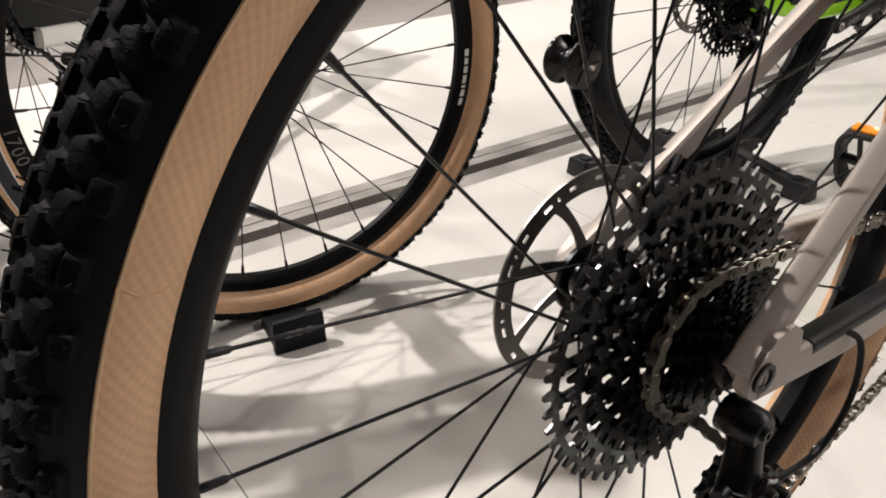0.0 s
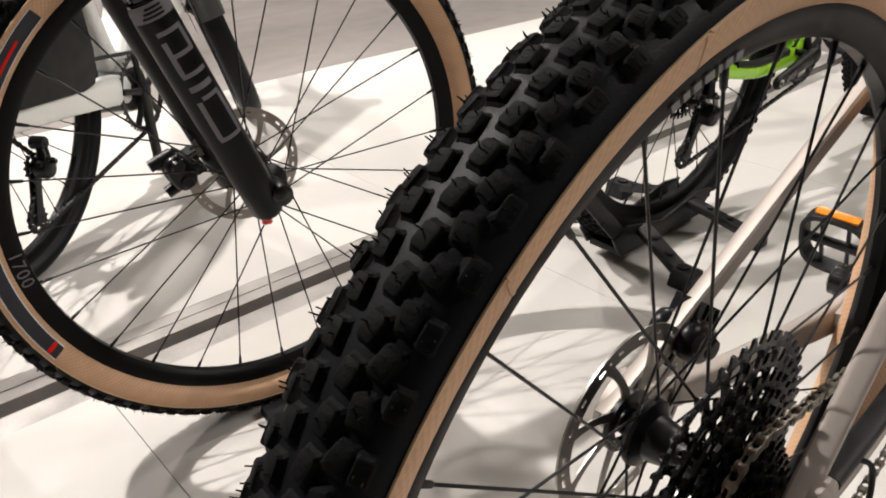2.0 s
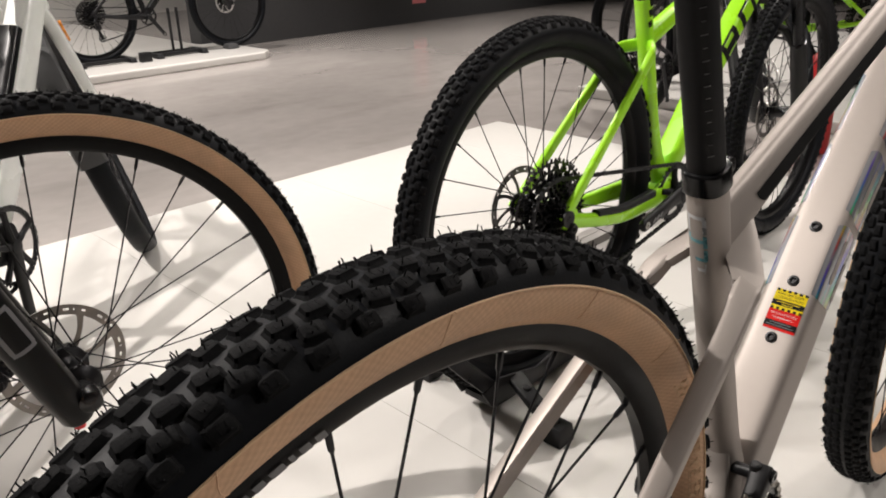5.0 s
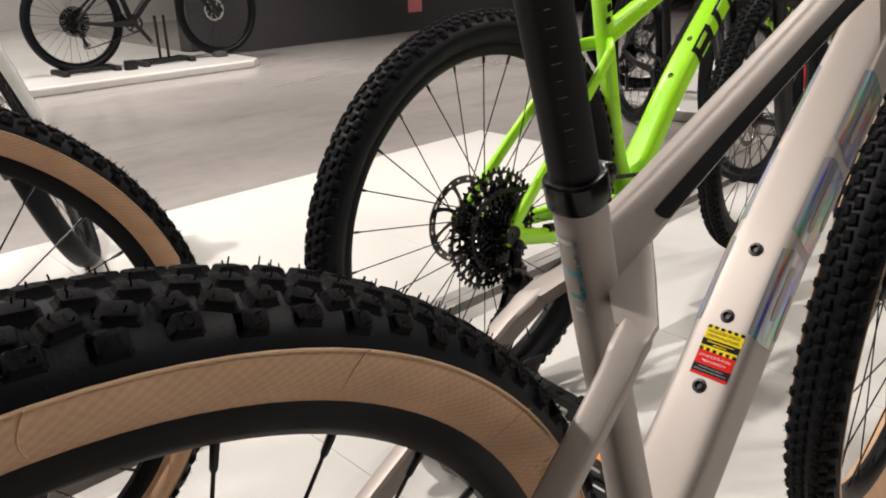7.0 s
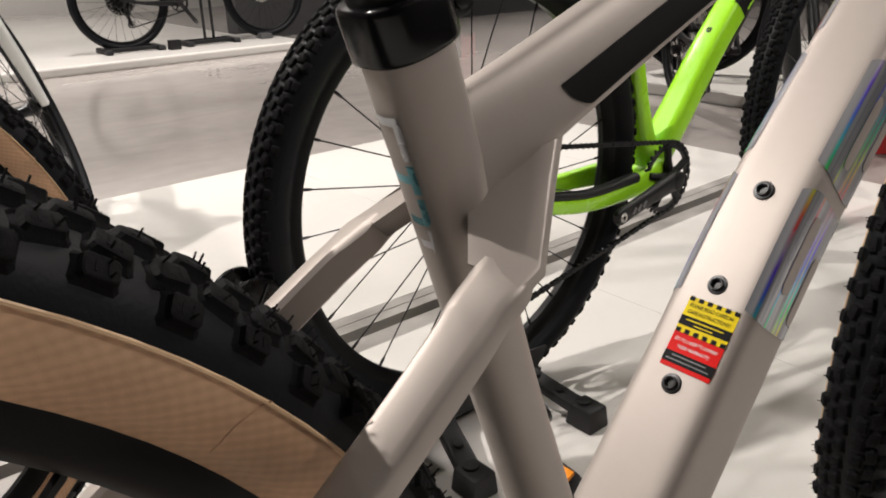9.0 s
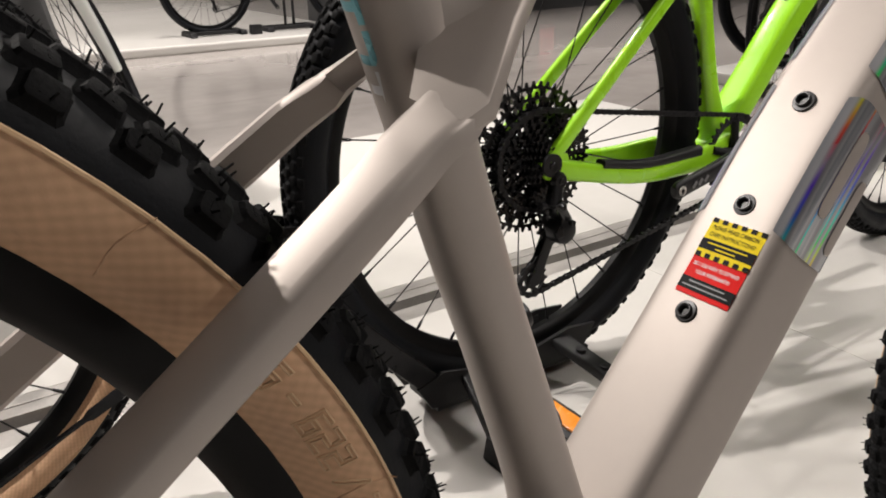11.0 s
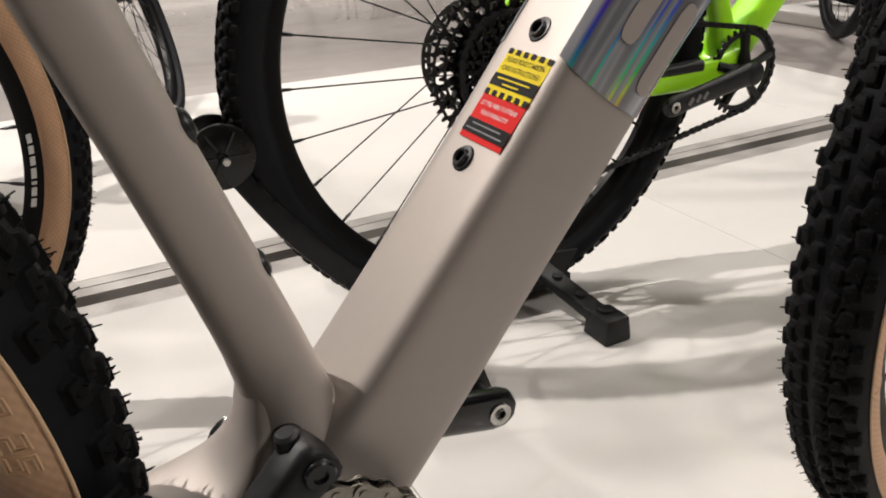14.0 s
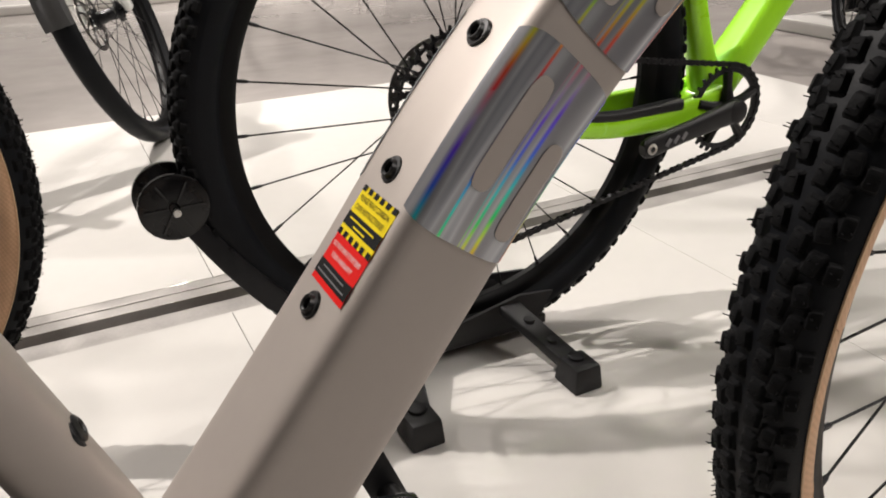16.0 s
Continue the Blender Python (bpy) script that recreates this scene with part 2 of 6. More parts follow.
# ---- mesh tools ----
class Build:
    """Collects vertices and faces, then makes one mesh object."""

    def __init__(self):
        self.v, self.f, self.m = [], [], []

    def add(self, verts, faces, k=0):
        o = len(self.v)
        self.v += [tuple(p) for p in verts]
        self.f += [tuple(i + o for i in f) for f in faces]
        self.m += [k] * len(faces)
        return self

    def rings(self, rings, closed=True, caps=True, k=0, loop=False):
        n = len(rings[0])
        verts = [p for r in rings for p in r]
        faces = []
        cnt = len(rings)
        for i in range(cnt if loop else cnt - 1):
            a, b = i * n, ((i + 1) % cnt) * n
            for j in range(n if closed else n - 1):
                j2 = (j + 1) % n
                faces.append((a + j, a + j2, b + j2, b + j))
        if caps and not loop:
            faces.append(tuple(range(n))[::-1])
            faces.append(tuple(range((cnt - 1) * n, cnt * n)))
        return self.add(verts, faces, k)

    def revolve(self, prof, n=96, closed=False, k=0, centre=(0, 0, 0)):
        """prof: (radius, y) pairs turned round the y axis."""
        cx, cy, cz = centre
        rings = []
        for i in range(n):
            a = 2 * math.pi * i / n
            rings.append([(cx + r * math.cos(a), cy + y, cz + r * math.sin(a)) for r, y in prof])
        return self.rings(rings, closed=closed, caps=False, k=k, loop=True)

    def tube(self, path, radii, n=10, k=0, caps=True):
        path = [Vector(p) for p in path]
        if not hasattr(radii, "__len__"):
            radii = [radii] * len(path)
        rings = []
        u = None
        for i, p in enumerate(path):
            d = (path[min(i + 1, len(path) - 1)] - path[max(i - 1, 0)]).normalized()
            if u is None:
                u = d.cross(Vector((0, 1, 0)) if abs(d.y) < 0.9 else Vector((1, 0, 0))).normalized()
            u = (u - d * u.dot(d)).normalized()
            w = d.cross(u)
            rings.append([p + radii[i] * (math.cos(2 * math.pi * j / n) * u + math.sin(2 * math.pi * j / n) * w) for j in range(n)])
        return self.rings(rings, caps=caps, k=k)

    def box(self, c, s, turn=None, taper=1.0, k=0):
        t = turn or Matrix.Identity(3)
        c = Vector(c)
        vs = []
        for z in (-1, 1):
            q = taper if z > 0 else 1.0
            for x, y in ((-1, -1), (1, -1), (1, 1), (-1, 1)):
                vs.append(c + t @ Vector((x * s[0] / 2 * q, y * s[1] / 2 * q, z * s[2] / 2)))
        return self.add(vs, [(3, 2, 1, 0), (4, 5, 6, 7), (0, 1, 5, 4), (1, 2, 6, 5), (2, 3, 7, 6), (3, 0, 4, 7)], k)

    def prism(self, outline, d0, d1, axis="y", k=0):
        """A flat outline of (a, b) pairs pushed from d0 to d1 along an axis."""
        def at(a, b, d):
            return (a, d, b) if axis == "y" else ((a, b, d) if axis == "z" else (d, a, b))
        return self.rings([[at(a, b, d0) for a, b in outline], [at(a, b, d1) for a, b in outline]], k=k)

    def mesh(self, name, mats, smooth=True, bevel=0.0, angle=35):
        me = bpy.data.meshes.new(name)
        me.from_pydata(self.v, [], self.f)
        for m in mats if isinstance(mats, (list, tuple)) else [mats]:
            me.materials.append(m)
        me.polygons.foreach_set("material_index", self.m)
        bm = bmesh.new()
        bm.from_mesh(me)
        bmesh.ops.recalc_face_normals(bm, faces=bm.faces)
        if bevel:
            ed = [e for e in bm.edges if len(e.link_faces) == 2 and e.calc_face_angle(0) > radians(30)]
            bmesh.ops.bevel(bm, geom=ed, offset=bevel, segments=2, affect="EDGES", profile=0.6)
        for f in bm.faces:
            f.smooth = smooth
        for e in bm.edges:
            e.smooth = not (len(e.link_faces) == 2 and e.calc_face_angle(0) > radians(angle))
        bm.to_mesh(me)
        bm.free()
        return me


def part(name, b, mats, parent, label="", at=None, smooth=True, bevel=0.0, angle=35):
    me = b if isinstance(b, bpy.types.Mesh) else b.mesh(name, mats, smooth, bevel, angle)
    ob = new(name, me)
    ob.parent = parent
    if at is not None:
        ob.matrix_basis = at
    return tagged(ob, label)


def thing(name, at, label, category, group=""):
    ob = new(name)
    ob.empty_display_size = 0.05
    ob.matrix_basis = at
    return tagged(ob, label, category, group)


def section(c, d, up, w, h, e=2.5, n=20, top=1.0):
    """A superellipse ring round c, across the direction d; w across, h along up; top narrows the upper half."""
    d, c = Vector(d).normalized(), Vector(c)
    up = (Vector(up) - d * Vector(up).dot(d)).normalized()
    s = d.cross(up)
    pts = []
    for i in range(n):
        a = 2 * math.pi * (i + 0.5) / n
        ca, sa = math.cos(a), math.sin(a)
        x = math.copysign(abs(ca) ** (2 / e), ca) * w / 2
        y = math.copysign(abs(sa) ** (2 / e), sa) * h / 2
        x *= 1 + (top - 1) * (0.5 + y / h)
        pts.append(c + s * x + up * y)
    return pts


def smooth_path(pts, k=6):
    """Catmull-Rom through tuples of any length."""
    p = [np.array(q, float) for q in pts]
    p = [2 * p[0] - p[1], *p, 2 * p[-1] - p[-2]]
    out = []
    for i in range(1, len(p) - 2):
        for j in range(k):
            t = j / k
            a, b, c, d = p[i - 1:i + 3]
            out.append(0.5 * (2 * b + (c - a) * t + (2 * a - 5 * b + 4 * c - d) * t * t + (3 * b - a - 3 * c + d) * t ** 3))
    out.append(p[-2])
    return out


def bar_tube(b, pts, e=2.5, n=20, up=(0, 0, 1), k=6, top=1.0):
    """pts: (x, y, z, width, height) along a tube."""
    q = smooth_path(pts, k)
    rings = []
    for i, r in enumerate(q):
        d = q[min(i + 1, len(q) - 1)][:3] - q[max(i - 1, 0)][:3]
        rings.append(section(r[:3], d, up, r[3], r[4], e, n, top))
    return b.rings(rings)


# ---- wheel parts, in the wheel's own frame: axle along y ----
def tyre_mesh(R, W, tan_r, rng, knobs=True, hairs=True, side=85, bead=0.3135):
    """Casing crown and tread from tan_r outwards, and the knobs on it as a mesh of their own."""
    b, kb = Build(), Build()
    rc = (R - 0.004 + bead) / 2
    hh = (R - 0.004 - bead) / 2
    hw = W / 2

    def prof(a):
        # a: 0 at the crown, +-pi/2 at the widest place
        return rc + hh * math.cos(a) * 0.98 + (0.0), hw * math.copysign(abs(math.sin(a)) ** 0.85, a)

    amax = math.acos(max(-1, min(1, (tan_r - rc) / (hh * 0.98))))
    cas = [prof(-amax + 2 * amax * i / 14) for i in range(15)]
    b.revolve(cas, 128)
    if not knobs:
        return b, kb, prof, amax
    def knob(th, a, ln, wd, ht, skew=0.0, slit=True, taper=0.78):
        r, y = prof(a)
        r2, y2 = prof(a + 0.02)
        tr, ty = (r2 - r), (y2 - y)
        q = math.hypot(tr, ty)
        tr, ty = tr / q, ty / q
        nr, ny = ty, -tr
        if nr < 0 and abs(a) < 1.2:
            nr, ny = -nr, -ny
        er = Vector((math.cos(th), 0, math.sin(th)))
        et = Vector((-math.sin(th), 0, math.cos(th)))
        ey = Vector((0, 1, 0))
        N = (er * nr + ey * ny).normalized()
        S = (er * tr + ey * ty).normalized()
        T = et
        if skew:
            T, S = (T * math.cos(skew) + S * math.sin(skew)), (S * math.cos(skew) - T * math.sin(skew))
        c = er * r + ey * y
        rings = []
        for h, f in ((-0.0010, 1.34), (ht * 0.14, 1.10), (ht * 0.30, 1.0), (ht * 0.90, taper), (ht, taper * 0.88)):
            x, w = ln * f / 2, wd * f / 2
            q = min(x, w) * 0.28
            rings.append([c + N * h + T * u + S * v for u, v in ((-x + q, -w), (x - q, -w), (x, -w + q), (x, w - q), (x - q, w), (-x + q, w), (-x, w - q), (-x, -w + q))])
        kb.rings(rings)
        if slit:
            m = Matrix((T, S, N)).transposed()
            for u in (-0.16, 0.16):
                kb.box(c + N * ht + T * ln * u, (ln * 0.06, wd * 0.46, 0.0004), m, 1.0)
        if hairs and rng.random() < 0.92:
            # a pair of moulding pins on the knob's leading edge
            lean = N + T * rng.uniform(-0.25, 0.25) + S * rng.uniform(-0.2, 0.2)
            for v in (-0.26, 0.26):
                if rng.random() < 0.85:
                    base = c + N * ht * 0.95 + T * rng.uniform(-0.3, 0.3) * ln + S * v * wd
                    kb.tube([base, base + lean * rng.uniform(0.0020, 0.0044)], [0.00042, 0.00036], 5)
    st = 2 * math.pi / side
    for i in range(side):
        th = st * i
        for s in (-1, 1):
            o = 0 if s > 0 else 0.5 * st
            knob(th + o, s * (0.95 if i % 2 else 0.88), 0.0114, 0.0086 if i % 2 else 0.0076, 0.0036, 0.0, taper=0.92)
    mid = int(side * 1.45)
    sm = 2 * math.pi / mid
    for i in range(mid):
        th = sm * i
        for s in (-1, 1):
            o = 0 if s > 0 else 0.5 * sm
            knob(th + o + sm * 0.5, s * 0.54, 0.0124, 0.0084, 0.0032, 0.20 * s * (1 if i % 2 else -1), taper=0.88)
            knob(th + o, s * 0.19, 0.0124, 0.0086, 0.0036, -0.12 * s, taper=0.88)
    return b, kb, prof, amax


def side_meshes(prof, amax, R, bead=0.3135, rimw=0.0145):
    """The two plain side walls from the tread's edge down to the rim, and the fine line where they start."""
    r1, y1 = prof(amax)
    out = []
    for s in (-1, 1):
        p = []
        for i in range(9):
            t = i / 8
            a = amax + (2.75 - amax) * t
            r, y = prof(min(a, math.pi / 2)) if a < math.pi / 2 else (prof(a)[0], prof(math.pi / 2)[1] * (1 - 0.42 * ((a - math.pi / 2) / 1.18) ** 1.6))
            p.append((max(r, bead - 0.001), s * y))
        p.append((bead - 0.004, s * rimw * 0.9))
        b = Build()
        b.revolve(p, 128)
        out.append(b)
    line = Build()
    for s in (-1, 1):
        ring = [(r1 + 0.0008 * math.cos(a), s * y1 + s * 0.0006 + 0.0008 * math.sin(a)) for a in np.linspace(0, 2 * math.pi, 6, endpoint=False)]
        line.revolve(ring, 128, closed=True)
    return out, line


def rim_mesh(w=0.0145, r_in=0.292, r_out=0.3145):
    b = Build()
    p = [(r_out, -w), (r_out - 0.006, -w * 1.02), (r_in + 0.006, -w * 0.82), (r_in, -w * 0.35), (r_in, w * 0.35), (r_in + 0.006, w * 0.82), (r_out - 0.006, w * 1.02), (r_out, w), (r_out - 0.007, w * 0.6), (r_out - 0.007, -w * 0.6)]
    b.revolve(p, 128, closed=True)
    return b


def hub_mesh(left=0.036, right=-0.024, r=0.018, half=0.07):
    b = Build()
    prof = [(0.006, -half), (0.011, -half), (0.011, right - 0.012), (0.017, right - 0.010), (0.027, right - 0.003), (0.028, right), (0.027, right + 0.003),
            (r, right + 0.008), (r * 0.85, (left + right) / 2), (r, left - 0.008), (0.027, left - 0.003), (0.028, left), (0.027, left + 0.003), (0.017, left + 0.008), (0.011, left + 0.012), (0.011, half), (0.006, half)]
    b.revolve(prof, 28)
    return b


def spoke_mesh(yf, lead, r_rim=0.2925, r_hub=0.0265, sweep=0.84, thick=0.0011):
    b = Build()
    a = sweep * lead
    p0 = Vector((r_hub * math.cos(a), yf, r_hub * math.sin(a)))
    p1 = Vector((r_rim, math.copysign(0.001, yf), 0))
    d = (p1 - p0)
    b.tube([p0, p0 + d * 0.95], thick, 6)
    b.tube([p0 + d * 0.945, p0 + d * 0.953, p0 + d * 0.99, p1], [thick, 0.0021, 0.0024, 0.0019], 6)
    return b


def rotor_mesh(r=0.08, y=0.055):
    out, arm = Build(), [Build()]
    for r0, r1 in ((r - 0.0052, r), (r - 0.0140, r - 0.0082)):
        out.revolve([(r0, y - 0.0009), (r1, y - 0.0009), (r1, y + 0.0009), (r0, y + 0.0009)], 96, closed=True)
    for i in range(40):
        a = 2 * math.pi * (i + (0.25 if i % 2 else 0)) / 40
        wide = 0.0085 if i % 4 else 0.0050
        m = Matrix(((math.cos(a), -math.sin(a), 0), (0, 0, 1), (math.sin(a), math.cos(a), 0)))
        out.box((math.cos(a) * (r - 0.0067), y, math.sin(a) * (r - 0.0067)), (0.0044, wide, 0.0017), m)
    for i in range(8):
        a = 2 * math.pi * i / 8
        rings = []
        for j in range(7):
            t = j / 6
            rr = 0.022 + (r - 0.0125 - 0.022) * t
            aa = a + 0.30 * t
            hw = 0.0034 + 0.0016 * (2 * t - 1) ** 2
            e, g = Vector((math.cos(aa), 0, math.sin(aa))), Vector((-math.sin(aa), 0, math.cos(aa)))
            c = e * rr + Vector((0, y, 0))
            rings.append([c + g * hw - Vector((0, 0.0008, 0)), c - g * hw - Vector((0, 0.0008, 0)), c - g * hw + Vector((0, 0.0008, 0)), c + g * hw + Vector((0, 0.0008, 0))])
        arm.append(Build().rings(rings))
    arm[0].revolve([(0.016, y - 0.002), (0.026, y - 0.002), (0.026, y + 0.002), (0.016, y + 0.002)], 32, closed=True)
    return out, arm


def gear_outline(teeth, r_tip, r_root, spread=0.42):
    pts = []
    for i in range(teeth):
        a = 2 * math.pi * i / teeth
        st = 2 * math.pi / teeth
        for da, r in ((-0.5, r_root), (-spread * 0.62, r_root + 0.0006), (-spread * 0.28, r_tip), (spread * 0.28, r_tip), (spread * 0.62, r_root + 0.0006)):
            pts.append((r * math.cos(a + da * st), r * math.sin(a + da * st)))
    return pts


def pierced_plate(levels, y0, y1, mask):
    """A polar grid of cells pushed from y0 to y1; levels: rows of (x, z); mask(level, step) says which cells are solid."""
    b = Build()
    n, m = len(levels[0]), len(levels)
    vs = [(x, y, z) for y in (y0, y1) for row in levels for x, z in row]
    N = n * m
    solid = [[mask(l, j) for j in range(n)] for l in range(m - 1)]
    fs = []
    for l in range(m - 1):
        for j in range(n):
            if not solid[l][j]:
                continue
            k = (j + 1) % n
            q = (l * n + j, l * n + k, (l + 1) * n + k, (l + 1) * n + j)
            fs += [q, tuple(N + i for i in q[::-1])]
            for e, out in (((q[0], q[1]), l == 0 or not solid[l - 1][j]), ((q[2], q[3]), l == m - 2 or not solid[l + 1][j]), ((q[1], q[2]), not solid[l][k]), ((q[3], q[0]), not solid[l][j - 1])):
                if out:
                    fs.append((e[0], e[1], N + e[1], N + e[0]))
    used = sorted({i for f in fs for i in f})
    new_i = {o: k for k, o in enumerate(used)}
    return b.add([vs[i] for i in used], [tuple(new_i[i] for i in f) for f in fs])


def sprocket_mesh(teeth, y, inner, thick=0.0021, step=2.5, depth=0.026):
    """A toothed plate pierced by long rounded holes between its rim and an inner ring."""
    r = 0.0127 / (2 * math.sin(math.pi / teeth))
    o = gear_outline(teeth, r + 0.0042, r - 0.0028)
    n = len(o)
    ring = inner
    low = max(0.0125, inner - depth)
    rows = [o]
    if low > ring - 0.006:
        radii = [low]
    else:
        core = max(0.0115, low - 0.006)
        g = ring - low
        radii = [ring, ring - 0.12 * g, ring - 0.30 * g, ring - 0.72 * g, ring - 0.90 * g, low, core]
    ang = [math.atan2(q[1], q[0]) for q in o]
    for q in radii:
        rows.append([(q * math.cos(a), q * math.sin(a)) for a in ang])
    per = int(5 * step)

    def mask(l, j):
        if len(radii) == 1 or l == 0 or l == len(radii) - 1:
            return True
        k = (j + l * 0) % per
        edge = per * (0.26 if l in (1, 5) else 0.16 if l in (2, 4) else 0.11)
        return k < edge or k >= per - edge
    return pierced_plate(rows, y - thick / 2, y + thick / 2, mask)


COGS = (10, 12, 14, 16, 18, 21, 24, 28, 33, 39, 45, 52)


def wheel(bike, name, at, R=0.366, W=0.058, tan=True, rear=False, label="", rng_seed=1, detail=2, spokes=28, rim_mat=None, spin=0.0, side=85, rotor=0.08, tan_r=0.340, rotor_y=None, tread=None, cogs=12, disc=None):
    """A whole wheel under a bicycle: the rim is the part that carries tyre, hub, spokes, sprockets and brake disc."""
    rng = random.Random(rng_seed)
    w = part(name, rim_mesh(), rim_mat or RIM, bike, label, at @ Matrix.Rotation(spin, 4, "Y"))
    tb, kb, prof, amax = tyre_mesh(R, W, tan_r, rng, knobs=detail > 0, hairs=detail > 1, side=side)
    part("tyre", tb, tread or RUBBER, w, "smooth black tyre casing", angle=28)
    if detail:
        part("tread", kb, tread or TREAD, w, "black rubber knobs", angle=28)
    walls, line = side_meshes(prof, amax, R)
    for s in walls:
        part("sidewall", s, TAN if tan else (tread or RUBBER), w, "tan tyre side wall" if tan else "black tyre side wall")
    if tan and detail > 1:
        part("casing_line", line, CREAM, w, "fine cream line along the tan wall")
    left, right = (0.036, -0.022) if rear else (0.030, -0.032)
    part("hub", hub_mesh(left, right, half=0.07 if rear else 0.05), BLACKMETAL, w, "black hub shell")
    kinds = []
    for yf in (left, right):
        for lead in (-1, 1):
            kinds.append(spoke_mesh(yf, lead).mesh("spoke", BLACKMETAL))
    for i in range(spokes):
        me = kinds[(i % 2) * 2 + (i // 2) % 2]
        part("spoke", me, None, w, "", Matrix.Rotation(-2 * math.pi * i / spokes, 4, "Y"))
    ry = rotor_y if rotor_y is not None else (0.054 if rear else 0.046)
    ro, arm = rotor_mesh(rotor, ry)
    part("brake_disc", ro, disc or ROTOR, w, "drilled steel brake disc", angle=20)
    for a in arm[1:]:
        part("disc_arm", a, disc or ROTOR, w)
    part("disc_spider", arm[0], BLACKMETAL if rear else STEEL, w, "centre of the brake disc")
    if rear:
        for k, t in enumerate(COGS[:cogs]):
            y = -0.0635 + 0.0036 * k
            r = 0.0127 / (2 * math.sin(math.pi / t))
            inner = max(0.0125, r - 0.0068)
            part("sprocket", sprocket_mesh(t, y, inner, step=2 if t > 30 else 3), COG, w, "", smooth=False)
        fb = Build()
        fb.revolve([(0.008, -0.071), (0.0165, -0.071), (0.0165, -0.062), (0.019, -0.05), (0.024, -0.03), (0.024, -0.026), (0.01, -0.026)], 32)
        part("freehub", fb, BLACKMETAL, w, "black freehub body")
    return w


def link_mesh(wide, material):
    """One link: two waisted plates and the pin at its first joint, lying along x from 0 to 1 pitch."""
    b = Build()
    L = 0.0127
    y = 0.0030 if wide else 0.0019
    side = []
    for k in range(9):
        a = math.pi * (0.5 + k / 8)
        side.append((0.0043 * math.cos(a), 0.0043 * math.sin(a)))
    o = [(x, z) for x, z in side] + [(L * 0.5, -0.0027)] + [(L - x, z) for x, z in side[::-1]] + [(L * 0.5, 0.0027)]
    for s in (-1, 1):
        b.prism(o, s * y - 0.0005, s * y + 0.0005)
    h = 0.0041 if wide else 0.0016
    for x in (0, L):
        b.tube([(x, -h, 0), (x, h, 0)], 0.0020 if wide else 0.0034, 8)
    return b.mesh("link", material, False, 0.0)


def chain_links(parent, pts, label="nickel-plated chain", material=None, pitch=0.0127):
    """A roller chain along a line of points: the first link carries the others."""
    p = [Vector(q) for q in pts]
    seg = [(b - a).length for a, b in zip(p, p[1:])]
    tot = sum(seg)
    n = max(2, 2 * int(tot / pitch / 2))

    def at(s):
        for a, b, g in zip(p, p[1:], seg):
            if s <= g or b is p[-1]:
                return a + (b - a) * min(1, s / g)
            s -= g
    joints = [at(i * tot / n) for i in range(n + 1)]
    kinds = [link_mesh(k, material or CHAIN) for k in (False, True)]
    chain = None
    for i, (a, c) in enumerate(zip(joints, joints[1:])):
        d = (c - a)
        f = d.length / pitch
        d.normalize()
        up = Vector((0, 1, 0)).cross(d) * -1
        up = (up - d * up.dot(d)).normalized()
        y = up.cross(d)
        m = Matrix((d * f, y, up)).transposed().to_4x4()
        m.translation = a
        if chain is None:
            chain = part("chain", kinds[0], None, parent, label, m)
            inv = m.inverted()
        else:
            part("link", kinds[i % 2], None, chain, "", inv @ m)
    return chain


# ---- the room ----
def slab(name, x0, x1, y0, y1, z0, z1, material, label="", bevel=0.0, parent=None):
    b = Build()
    b.box(((x0 + x1) / 2, (y0 + y1) / 2, (z0 + z1) / 2), (x1 - x0, y1 - y0, z1 - z0))
    ob = part(name, b, material, parent, label, smooth=False, bevel=bevel)
    if parent is None:
        tagged(ob, label, name.split("_")[0], kind="structure")
    return ob


slab("floor", -6, 12, -5, 10, -0.26, -0.06, CONCRETE, "polished grey concrete showroom floor with faint stains")
slab("ceiling", -6, 12, -5, 10, 3.6, 3.7, CEIL_BOUNCE, "unseen ceiling, its grey tone added for bounce light")
slab("wall_south", -6, 12, -5.1, -5.0, -0.06, 3.6, GREYWALL, "plain grey showroom wall")
slab("wall_west", -6.1, -6, -5, 10, -0.06, 3.6, PALE, "plain pale showroom wall")
slab("wall_east", 12, 12.1, -5, 10, -0.06, 3.6, WALL, "dark charcoal showroom wall")
slab("wall_north", -6, 12, 10, 10.1, -0.06, 3.6, PALE, "plain pale showroom wall")
b = Build()
b.box((5.90, 6.1475, 0.42), (0.20, 0.002, 0.56))
ps = part("wall_sheet", b, mat("pink paper", (0.75, 0.22, 0.24), 0.6), None, smooth=False)
tagged(ps, "pale red paper sheet on the charcoal wall", "wall sheet")
slab("partition_wall", 3.25, 12, 6.15, 6.35, -0.06, 3.6, WALL, "dark charcoal partition wall beyond the grey floor")

# platform: two rows of white panels with a trim channel between them
PX0, PX1, PITCH, JOINT = -3.765, 2.635, 0.79, -0.165


